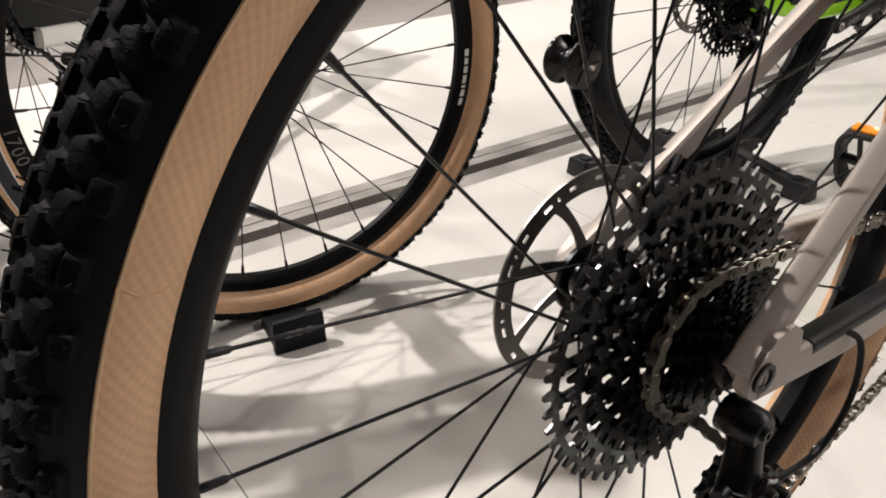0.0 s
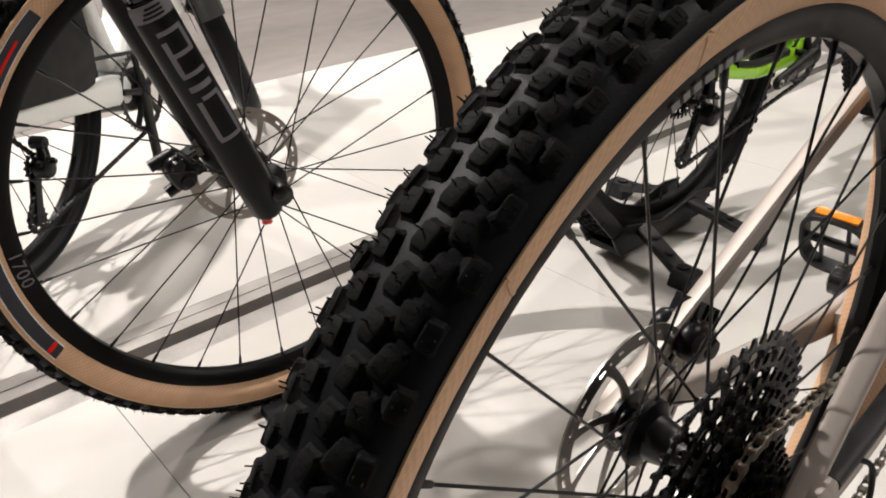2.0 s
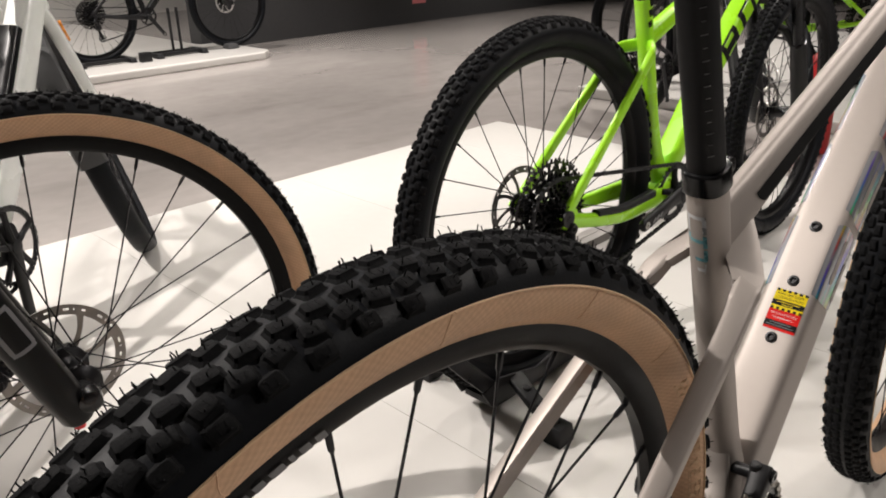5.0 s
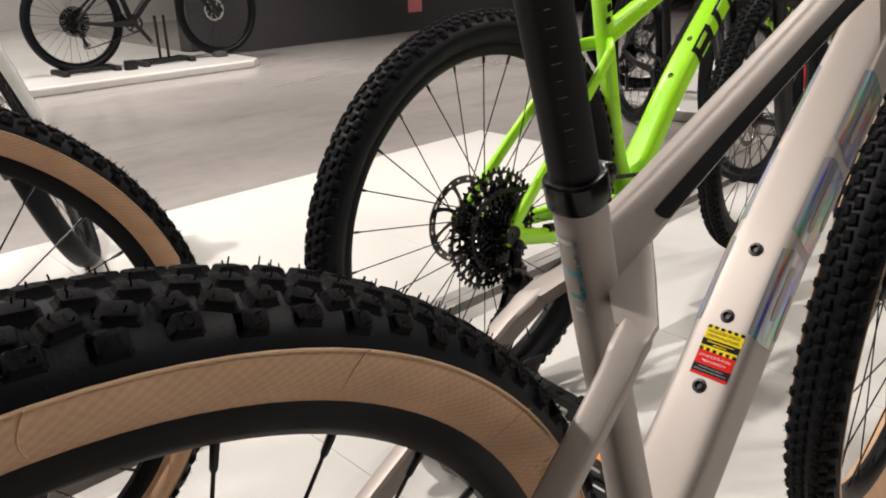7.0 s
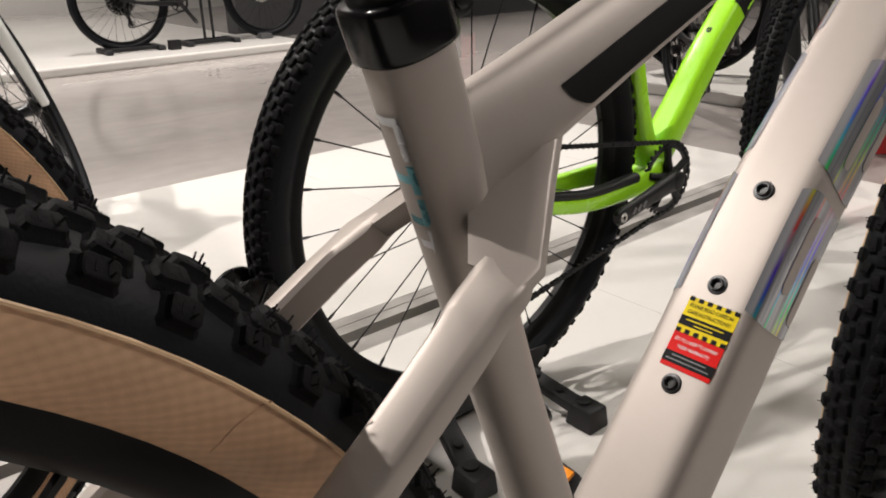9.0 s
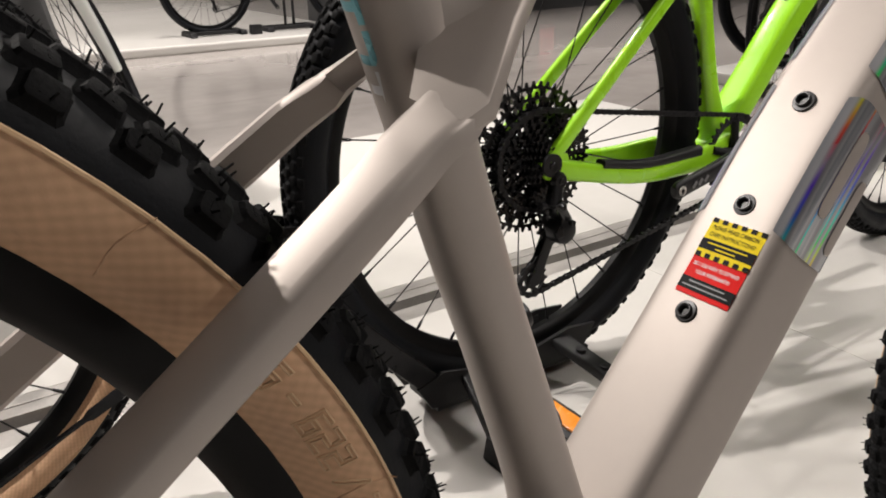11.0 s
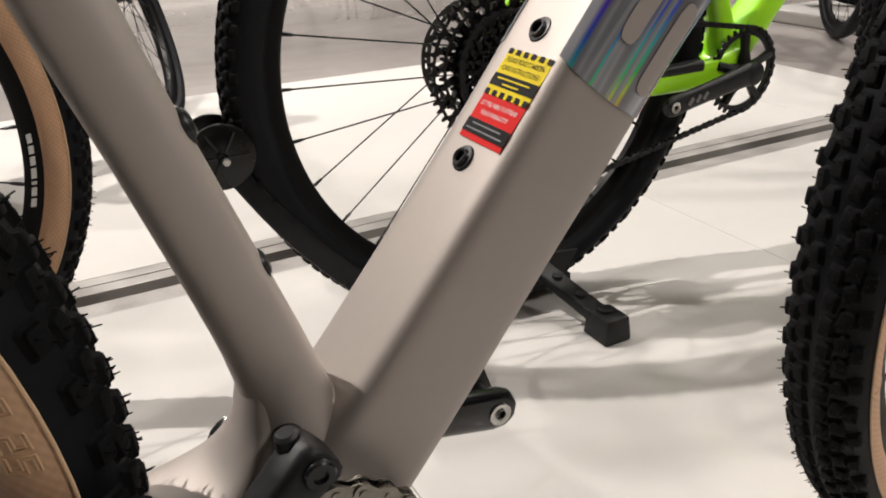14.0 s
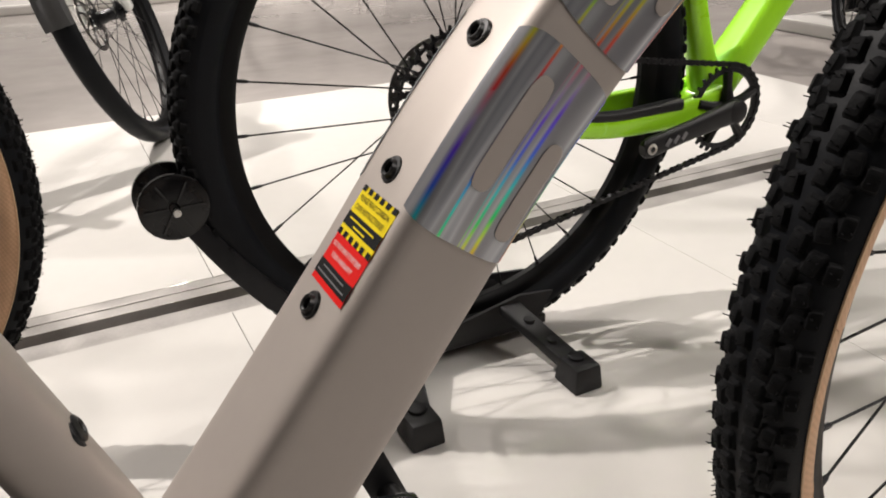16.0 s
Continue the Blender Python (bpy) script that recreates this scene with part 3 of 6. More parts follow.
def platform_row(name, y0, y1, label):
    base = slab(name, PX0 + 0.002, PX1 - 0.002, y0 + 0.002, y1 - 0.002, -0.06, -0.012, WHITE_FLOOR, label)
    edges = [PX0] + [JOINT + PITCH * k for k in range(-4, 4) if PX0 + 0.1 < JOINT + PITCH * k < PX1 - 0.1] + [PX1]
    kinds = {}
    for x0, x1 in zip(edges, edges[1:]):
        w = round(x1 - x0, 4)
        if w not in kinds:
            b = Build()
            b.box((0, 0, -0.006), (w - 0.0012, y1 - y0, 0.012))
            kinds[w] = b.mesh("panel", WHITE_FLOOR, False, 0.0006)
        part("panel", kinds[w], None, base, "", Matrix.Translation(((x0 + x1) / 2, (y0 + y1) / 2, 0)))
    return base


platform_row("platform_1", -2.4, 0.868, "white glossy display platform of flush panels")
platform_row("platform_2", 1.01, 2.19, "white glossy display platform of flush panels behind the trim channel")


def channel():
    b = Build()
    b.box(((PX0 + PX1) / 2, 0.893, -0.031), (PX1 - PX0, 0.048, 0.058))
    t = part("trim_1", b, TRIM, None, "", smooth=False, bevel=0.0015)
    tagged(t, "flat grey aluminium trim along the platform edge", "trim", kind="structure")
    b = Build()
    b.box(((PX0 + PX1) / 2, 0.979, -0.0295), (PX1 - PX0, 0.060, 0.059))
    b.box(((PX0 + PX1) / 2, 0.979, 0.001), (PX1 - PX0, 0.004, 0.002))
    t = part("trim_2", b, TRIM, None, "", smooth=False, bevel=0.0012)
    tagged(t, "flat grey aluminium trim with a raised lip", "trim", kind="structure")
    b = Build()
    b.box(((PX0 + PX1) / 2, 0.933, -0.05), (PX1 - PX0, 0.034, 0.018))
    t = part("trim_3", b, GAP, None, "", smooth=False)
    tagged(t, "dark open gap between the platform trims", "trim", kind="structure")


channel()


def far_platform():
    o = []
    for x, y in ((-5.9, 5.24), (3.30, 5.24), (3.40, 5.34), (3.40, 6.1), (3.22, 6.13), (3.22, 9.9), (-5.9, 9.9)):
        o.append((x, y))
    b = Build()
    b.prism(o, -0.06, 0.0, "z")
    t = part("platform_3", b, WHITE_FLOOR, None, "", smooth=False, bevel=0.012)
    tagged(t, "white glossy display platform across the grey aisle", "platform", kind="structure")


far_platform()
slab("platform_4", 3.62, 7.0, -1.0, 2.42, -0.06, 0.0, WHITE_FLOOR, "low white display platform beyond the aisle", 0.01)


# ---- main bicycle ----
BIKE_Y = -0.007
main = thing("bicycle", Matrix.Translation((0, BIKE_Y, 0)), "stone grey carbon mountain bicycle with tan-wall tyres on white platform", "bicycle", "mountain bicycles")


def mirror(pts):
    return [(p[0], -p[1], *p[2:]) for p in pts]


def main_frame():
    b = Build()
    # down tube
    rings = []
    q = smooth_path([(0.425, 0, 0.322, 0.064, 0.058), (0.470, 0, 0.377, 0.064, 0.055), (0.5365, 0, 0.4625, 0.062, 0.052), (0.6155, 0, 0.563, 0.060, 0.052), (0.740, 0, 0.683, 0.056, 0.054), (0.868, 0, 0.800, 0.050, 0.060)], 8)
    for i, r in enumerate(q):
        d = q[min(i + 1, len(q) - 1)][:3] - q[max(i - 1, 0)][:3]
        rings.append(section(r[:3], d, (-0.79, 0, 0.61), r[3], r[4], 6.5, 40, 0.9))
    b.rings(rings)
    # seat tube
    bar_tube(b, [(0.3285, 0, 0.6945, 0.0318, 0.0318), (0.3718, 0, 0.555, 0.0305, 0.0295), (0.394, 0, 0.490, 0.031, 0.030), (0.4215, 0, 0.405, 0.035, 0.035), (0.428, 0, 0.355, 0.056, 0.050), (0.418, 0, 0.320, 0.068, 0.058)], 2.35, 36, (1, 0, 0.3))
    bar_tube(b, [(0.322, 0, 0.322, 0.088, 0.022), (0.362, 0, 0.328, 0.080, 0.036), (0.392, 0, 0.331, 0.066, 0.040), (0.418, 0, 0.334, 0.054, 0.040)], 2.4, 32)
    # curved web from the back of the seat tube down to the yoke
    bar_tube(b, [(0.4165, 0, 0.420, 0.026, 0.014), (0.4130, 0, 0.395, 0.031, 0.016), (0.4085, 0, 0.374, 0.038, 0.018), (0.396, 0, 0.357, 0.050, 0.018), (0.374, 0, 0.345, 0.064, 0.018), (0.346, 0, 0.336, 0.074, 0.016)], 2.2, 28, (-1, 0, 1))
    # top tube
    bar_tube(b, [(0.338, 0, 0.640, 0.032, 0.05), (0.400, 0, 0.668, 0.036, 0.038), (0.530, 0, 0.722, 0.038, 0.033), (0.70, 0, 0.788, 0.040, 0.036), (0.852, 0, 0.836, 0.044, 0.050)], 3.6, 36, top=0.4)
    # head tube
    bar_tube(b, [(0.876, 0, 0.778, 0.056, 0.056), (0.858, 0, 0.825, 0.050, 0.052), (0.842, 0, 0.868, 0.050, 0.050)], 2.2, 24, (1, 0, 0.3))
    # web where seat tube and down tube meet
    bar_tube(b, [(0.420, 0, 0.400, 0.020, 0.010), (0.434, 0, 0.382, 0.034, 0.026), (0.446, 0, 0.377, 0.036, 0.024), (0.460, 0, 0.384, 0.030, 0.012), (0.470, 0, 0.392, 0.016, 0.006)], 2.2, 24, (-0.2, 0, 1))
    # bottom bracket shell
    b.tube([(0.415, -0.037, 0.314), (0.415, 0.037, 0.314)], 0.027, 24)
    # stays
    ss = [(-0.012, -0.0715, 0.369, 0.016, 0.020), (0.10, -0.0615, 0.447, 0.0160, 0.019), (0.20, -0.0535, 0.517, 0.0165, 0.019), (0.30, -0.0450, 0.5865, 0.0175, 0.0185), (0.326, -0.0410, 0.6045, 0.0195, 0.0165), (0.3395, -0.0387, 0.6122, 0.0200, 0.0145), (0.352, -0.0300, 0.6195, 0.0130, 0.0080)]
    cs = [(0.000, -0.0745, 0.360, 0.014, 0.022), (0.14, -0.062, 0.334, 0.018, 0.028), (0.28, -0.050, 0.318, 0.018, 0.030), (0.36, -0.040, 0.315, 0.022, 0.040), (0.42, -0.028, 0.314, 0.026, 0.050)]
    for out, s in ((-1, ss), (1, mirror(ss))):
        q = smooth_path(s, 6)
        rings = []
        for i, r in enumerate(q):
            d = Vector(q[min(i + 1, len(q) - 1)][:3] - q[max(i - 1, 0)][:3]).normalized()
            up = (Vector((0, 0, 1)) - d * d.z).normalized()
            o = d.cross(up) * (1 if d.cross(up).y * out > 0 else -1)
            w, h = r[3] / 2, r[4]
            shape = ((-w, 0.30 * h), (-w + 0.002, 0.40 * h), (-w + 0.005, 0.40 * h), (w - 0.004, 0.22 * h), (w - 0.001, 0.15 * h), (w, 0.05 * h), (w, -0.38 * h), (w - 0.003, -0.52 * h), (-w + 0.003, -0.52 * h), (-w, -0.38 * h))
            rings.append([Vector(r[:3]) + o * x + up * z for x, z in shape])
        b.rings(rings)
    for s in (cs, mirror(cs)):
        bar_tube(b, s, 4.0, 24, (0, 0, 1))
    # seat cluster gussets
    for s in (-1, 1):
        o = [(0.3325, 0.0290, 0.6168), (0.3370, 0.0488, 0.6130), (0.3475, 0.0478, 0.6172), (0.372, 0.0295, 0.6380), (0.399, 0.009, 0.6530), (0.395, 0.002, 0.656), (0.344, 0.0165, 0.6290)]
        b.rings([[(x + 0.61 * d, s * (y - f), z - 0.743 * d) for x, y, z in o] for d, f in ((0.009, 0.003), (0.0065, 0.0005), (0.001, 0.0), (0.0, 0.0008))])
    # dropouts
    for s in (-1, 1):
        o = [(-0.0125, 0.362), (-0.011, 0.371), (-0.003, 0.380), (0.010, 0.390), (0.024, 0.392), (0.034, 0.384), (0.036, 0.368), (0.028, 0.356), (0.012, 0.3515), (0.0, 0.351), (-0.009, 0.355)]
        b.prism(o, s * 0.0705, s * 0.0805)
    return part("frame", b, PAINT, main, "stone grey carbon frame with satin paint", angle=40)


frame_part = main_frame()

# wheels
SPIN = -0.1396
rear = wheel(main, "rear_wheel", Matrix.Translation((0, 0.005, 0.3665)), R=0.3648, W=0.0605, rear=True, label="black rear rim with tan-wall knobbly tyre", rng_seed=3, detail=2, spin=SPIN)
front = wheel(main, "front_wheel", Matrix.Translation((1.1216, -0.0086, 0.3665)) @ Matrix.Rotation(radians(1.5), 4, "Z"), R=0.3648, W=0.0605, label="black front rim with tan-wall knobbly tyre", rng_seed=5, detail=2)


def fork(bike, axle, top, gap, r_low, r_up, material, upper, label, name="fork", split=0.52, rake=0.042, at=None):
    """Two lower legs set back from the axle, stanchions, a crown and a steerer."""
    b = Build()
    a, t = Vector(axle), Vector(top)
    d = (t - a - Vector((-rake, 0, 0))).normalized()
    foot = a - Vector((rake, 0, 0)) * 0.95
    L = (t - foot).length
    side = Vector((0, 1, 0))
    for s in (-1, 1):
        o = side * s * gap
        b.tube([foot + o - d * 0.03, foot + o - d * 0.022, foot + o + d * 0.03, foot + o + d * L * split - d * 0.02, foot + o + d * L * split], [r_low * 0.7, r_low * 0.92, r_low, r_low, r_low * 0.95], 20)
        q = a + o
        w = foot + o
        b.rings([section(w.lerp(q, k), (1, 0, 0), (0, 0, 1), r_low * 1.3 * f, 0.040 * f, 3, 12) for k, f in ((-0.15, 0.9), (0.5, 1.0), (1.0, 0.95), (1.38, 0.7))])
    arch = [foot + side * s * gap + d * L * (split - 0.06) + (Vector((-0.02, 0, 0.02)) if abs(s) < 1 else Vector((0, 0, 0))) for s in (-1, -0.5, 0, 0.5, 1)]
    b.tube([arch[0], arch[1] + d * 0.05, arch[2] + d * 0.065, arch[3] + d * 0.05, arch[4]], 0.011, 10)
    f = part(name, b, material, bike, label, at)
    for s in (-1, 1):
        u = Build()
        o = side * s * gap
        u.tube([foot + o + d * L * (split - 0.01), foot + o + d * L * 0.98], r_up, 18)
        u.tube([foot + o + d * L * (split - 0.004), foot + o + d * L * (split + 0.014)], r_up + 0.004, 18)
        part("stanchion", u, upper, f, "dark fork stanchion")
    c = Build()
    c.tube([t - side * gap, t - side * gap * 0.4 + d * 0.012, t + side * gap * 0.4 + d * 0.012, t + side * gap], [0.024, 0.028, 0.028, 0.024], 18)
    c.tube([t, t + d * 0.16], 0.018, 18)
    part("crown", c, material, f, "fork crown and steerer")
    return f


fork(main, (1.1216, -0.0086, 0.3665), (0.888, 0, 0.775), 0.062, 0.022, 0.016, FORK, BLACKMETAL, "black suspension fork")

# seat post and clamp
b = Build()
q0, q1 = Vector((0.3290, 0, 0.6935)), Vector((0.222, 0, 1.012))
rings = [section(q0.lerp(q1, t), q1 - q0, (1, 0, 0.3), 0.0275, 0.0285, 2.4, 28) for t in np.linspace(0, 1, 8)]
b.rings(rings)
post = part("seat_post", b, POST, main, "matt black seat post with grey scale marks")
PD = (q1 - q0).normalized()
b = Build()
rings = []
for t, w in ((-0.006, 0.033), (-0.005, 0.0352), (0.012, 0.0352), (0.014, 0.033)):
    rings.append(section(q0 + PD * t, PD, (1, 0, 0.3), w, w + 0.001, 2.6, 32))
b.rings(rings)
b.tube([(0.3460, -0.011, 0.7035), (0.3460, 0.011, 0.7035)], 0.0066, 16)
b.tube([(0.3460, -0.0125, 0.7035), (0.3460, 0.0125, 0.7035)], 0.0036, 12)
part("seat_clamp", b, SATIN, main, "satin black seat clamp", bevel=0.0012)


# ---- other bicycles, first forms ----
dark = thing("bicycle", Matrix.Translation((0.048, 0.682, 0)) @ Matrix.Rotation(radians(-7.0), 4, "Z"), "black mountain bicycle with tan-wall tyre against a small black chock", "bicycle", "mountain bicycles")
dark_wheel = wheel(dark, "front_wheel", Matrix.Translation((0, 0, 0.359)), R=0.3615, W=0.056, label="black front rim with tan-wall tyre", rng_seed=7, detail=2, rotor_y=0.046, tan_r=0.339)
dark_fork = fork(dark, (0, 0, 0.359), (-0.204, 0, 0.83), 0.060, 0.0235, 0.0165, FORK, GLOSS, "black suspension fork with pale grey bars on it", rake=0.023)


def dark_rest():
    b = Build()
    bar_tube(b, [(-0.70, 0, 0.33, 0.06, 0.055), (-0.46, 0, 0.58, 0.056, 0.054), (-0.235, 0, 0.80, 0.05, 0.058)], 4, 24)
    bar_tube(b, [(-0.71, 0, 0.33, 0.05, 0.05), (-0.80, 0, 0.60, 0.034, 0.036), (-0.835, 0, 0.70, 0.034, 0.036)], 2.6, 20, (1, 0, 0.3))
    bar_tube(b, [(-0.81, 0, 0.655, 0.034, 0.04), (-0.55, 0, 0.75, 0.036, 0.036), (-0.25, 0, 0.86, 0.042, 0.046)], 3, 20)
    bar_tube(b, [(-0.222, 0, 0.80, 0.054, 0.054), (-0.265, 0, 0.91, 0.05, 0.05)], 2.2, 20, (1, 0, 0.3))
    ss = [(-1.135, -0.066, 0.37, 0.014, 0.02), (-0.95, -0.052, 0.53, 0.014, 0.02), (-0.81, -0.014, 0.65, 0.016, 0.022)]
    cs = [(-1.135, -0.068, 0.36, 0.016, 0.026), (-0.95, -0.06, 0.325, 0.016, 0.026), (-0.71, -0.03, 0.316, 0.026, 0.05)]
    for s in (ss, mirror(ss), cs, mirror(cs)):
        bar_tube(b, s, 3.4, 16)
    part("frame", b, BLACK, dark, "black carbon frame", angle=40)
    wheel(dark, "rear_wheel", Matrix.Translation((-1.14, 0, 0.359)), R=0.3615, W=0.056, rear=True, label="black rear rim with tan-wall tyre", rng_seed=8, detail=0, tan_r=0.339)
    b = Build()
    b.tube([(-0.832, 0, 0.69), (-0.93, 0, 1.0)], 0.0138, 16)
    part("seat_post", b, POST, dark, "matt black seat post")


dark_rest()

green = thing("bicycle", Matrix.Translation((0.912, 0.600, 0)) @ Matrix.Rotation(radians(-1.2), 4, "Z"), "acid green carbon mountain bicycle held by a black wheel stand", "bicycle", "mountain bicycles")
wheel(green, "rear_wheel", Matrix.Translation((0, 0, 0.368)), R=0.366, W=0.058, tan=False, rear=True, label="black rear rim with black knobbly tyre", rng_seed=9, detail=1)
wheel(green, "front_wheel", Matrix.Translation((1.135, 0.02, 0.366)) @ Matrix.Rotation(radians(3), 4, "Z"), R=0.366, W=0.058, tan=False, label="black front rim with black knobbly tyre", rng_seed=10, detail=1)


def green_frame():
    b = Build()
    bb = (0.42, 0, 0.315)
    bar_tube(b, [(0.43, 0, 0.33, 0.06, 0.05), (0.50, 0, 0.415, 0.055, 0.05), (0.62, 0, 0.562, 0.052, 0.05), (0.86, 0, 0.80, 0.045, 0.055)], 4.0, 28)
    bar_tube(b, [(0.425, 0, 0.33, 0.05, 0.05), (0.385, 0, 0.45, 0.034, 0.036), (0.322, 0, 0.70, 0.033, 0.034), (0.312, 0, 0.74, 0.033, 0.034)], 2.6, 24, (1, 0, 0.3))
    bar_tube(b, [(0.335, 0, 0.66, 0.032, 0.04), (0.55, 0, 0.745, 0.034, 0.034), (0.85, 0, 0.845, 0.04, 0.045)], 3.0, 24)
    bar_tube(b, [(0.875, 0, 0.78, 0.055, 0.055), (0.84, 0, 0.87, 0.05, 0.05)], 2.2, 24, (1, 0, 0.3))
    ss = [(0.0, -0.060, 0.37, 0.014, 0.022), (0.14, -0.054, 0.50, 0.013, 0.020), (0.27, -0.045, 0.617, 0.014, 0.022), (0.296, -0.040, 0.640, 0.014, 0.024), (0.332, -0.012, 0.648, 0.016, 0.026)]
    cs = [(0.0, -0.060, 0.362, 0.018, 0.03), (0.18, -0.058, 0.322, 0.018, 0.028), (0.33, -0.046, 0.318, 0.018, 0.04), (0.42, -0.03, 0.318, 0.03, 0.06)]
    for s in (ss, mirror(ss), cs, mirror(cs)):
        bar_tube(b, s, 3.6, 20)
    for s in (-1, 1):
        b.prism([(-0.018, 0.372), (0.0, 0.386), (0.03, 0.38), (0.04, 0.352), (0.016, 0.342), (-0.008, 0.348)], s * 0.054, s * 0.066)
    b.tube([(0.42, -0.036, 0.315), (0.42, 0.036, 0.315)], 0.027, 24)
    return part("frame", b, GREEN, green, "acid green carbon frame", angle=40)


green_frame()
fork(green, (1.135, 0.02, 0.366), (0.89, 0, 0.775), 0.062, 0.022, 0.016, BLACK, BLACKMETAL, "black suspension fork")



# ---- drivetrain parts ----
def arm_between(b, p0, p1, w0, w1, t0, t1, e=3.2):
    """A crank-like arm lying across y from p0 to p1; w: height, t: thickness along y."""
    p0, p1 = Vector(p0), Vector(p1)
    d = (p1 - p0).normalized()
    up = d.cross(Vector((0, 1, 0))).normalized()
    rings = []
    for k, f in ((-0.085, 0.55), (-0.06, 0.85), (0, 1.0), (0.25, 0.9), (0.5, 0.85), (0.8, 0.9), (1.0, 1.0), (1.05, 0.85), (1.075, 0.5)):
        kk = max(0, min(1, k))
        rings.append(section(p0.lerp(p1, k), d, up, (t0 + (t1 - t0) * kk) * (0.8 + 0.2 * f), (w0 + (w1 - w0) * kk) * f, e, 18))
    return b.rings(rings)


def pedal(parent, c, material=BLACK, reflectors=True, tip=70):
    """A platform pedal: an oval cage with cross bars, an axle and amber reflectors."""
    b = Build()
    c = Vector(c)
    ring = []
    for i in range(28):
        a = 2 * math.pi * i / 28
        x = math.copysign(abs(math.cos(a)) ** 0.6, math.cos(a)) * 0.048
        y = math.copysign(abs(math.sin(a)) ** 0.6, math.sin(a)) * 0.045
        ring.append((x, y))
    turn = Matrix.Rotation(radians(tip), 3, "Y")

    def at(x, y, z):
        return c + turn @ Vector((x, y, z))
    o = [[at(x, y, z) for x, y in ring] for z in (-0.011, 0.011)]
    i = [[at(x * 0.86, y * 0.87, z) for x, y in ring] for z in (0.011, -0.011)]
    b.rings([o[0], o[1], i[0], i[1]], loop=True, caps=False)
    b.tube([at(0, -0.062, 0), at(0, -0.03, 0), at(0, 0.045, 0)], [0.0085, 0.0075, 0.006], 14)
    for y in (-0.016, 0.018):
        b.box(at(0, y, 0), (0.086, 0.004, 0.007), turn)
    p = part("pedal", b, material, parent, "black cage pedal with amber reflectors" if reflectors else "black cage pedal", bevel=0.001)
    if reflectors:
        for s in (-1, 1):
            r = Build()
            r.box(at(s * 0.0485, 0, 0.001), (0.004, 0.055, 0.013), turn)
            part("reflector", r, ORANGE, p, "amber reflector", bevel=0.001)
    return p


def crankset(bike, bb, right_to, left_to, y_ring=-0.047, teeth=34, ring_mat=None, arm_mat=None, left_pedal=True, right_pedal=False, arms=5, amber=True):
    bb = Vector(bb)
    r = 0.0127 / (2 * math.sin(math.pi / teeth))
    b = Build()
    o = gear_outline(teeth, r + 0.003, r - 0.0038)
    hole = [((r - 0.011) * math.cos(math.atan2(q[1], q[0])), (r - 0.011) * math.sin(math.atan2(q[1], q[0]))) for q in o]
    rings = []
    for p, d in ((o, -1), (o, 1), (hole, 1), (hole, -1)):
        rings.append([(bb.x + x, bb.y + y_ring + d * 0.0016, bb.z + z) for x, z in p])
    b.rings(rings, loop=True, caps=False)
    ring = part("chainring", b, ring_mat or BLACKMETAL, bike, "black chainring", smooth=False)
    for i in range(arms):
        a = 2 * math.pi * (i + 0.3) / arms
        s = Build()
        p1 = Vector((bb.x + (r - 0.008) * math.cos(a), bb.y + y_ring - 0.001, bb.z + (r - 0.008) * math.sin(a)))
        p0 = Vector((bb.x + 0.014 * math.cos(a), bb.y + y_ring - 0.004, bb.z + 0.014 * math.sin(a)))
        s.tube([p0, p0.lerp(p1, 0.5), p1], [0.010, 0.0065, 0.0075], 8)
        part("spider_arm", s, arm_mat or GLOSS, ring)
    for to, sgn, nm in ((right_to, -1, "right"), (left_to, 1, "left")):
        b = Build()
        q = Vector((bb.x, bb.y + sgn * 0.066, bb.z))
        arm_between(b, q, to, 0.036, 0.030, 0.020, 0.014)
        b.tube([q - Vector((0, sgn * 0.03, 0)), q + Vector((0, sgn * 0.010, 0)), q + Vector((0, sgn * 0.013, 0))], [0.017, 0.017, 0.012], 20)
        arm = part("crank_arm", b, arm_mat or GLOSS, bike, "glossy black crank arm")
        t = Build()
        tv = Vector(to)
        t.revolve([(0.0035, 0.009), (0.0035, 0.0075), (0.006, 0.0085), (0.008, 0.0085), (0.008, -0.0085), (0.006, -0.0085), (0.0035, -0.0075), (0.0035, -0.009)], 16, centre=tv)
        part("pedal_bolt", t, STEEL, arm, "steel pedal bolt")
        if (left_pedal and sgn > 0) or (right_pedal and sgn < 0):
            pedal(bike, tv + Vector((0, sgn * 0.066, 0)), reflectors=amber, tip=70 if sgn > 0 else 10)
    return ring


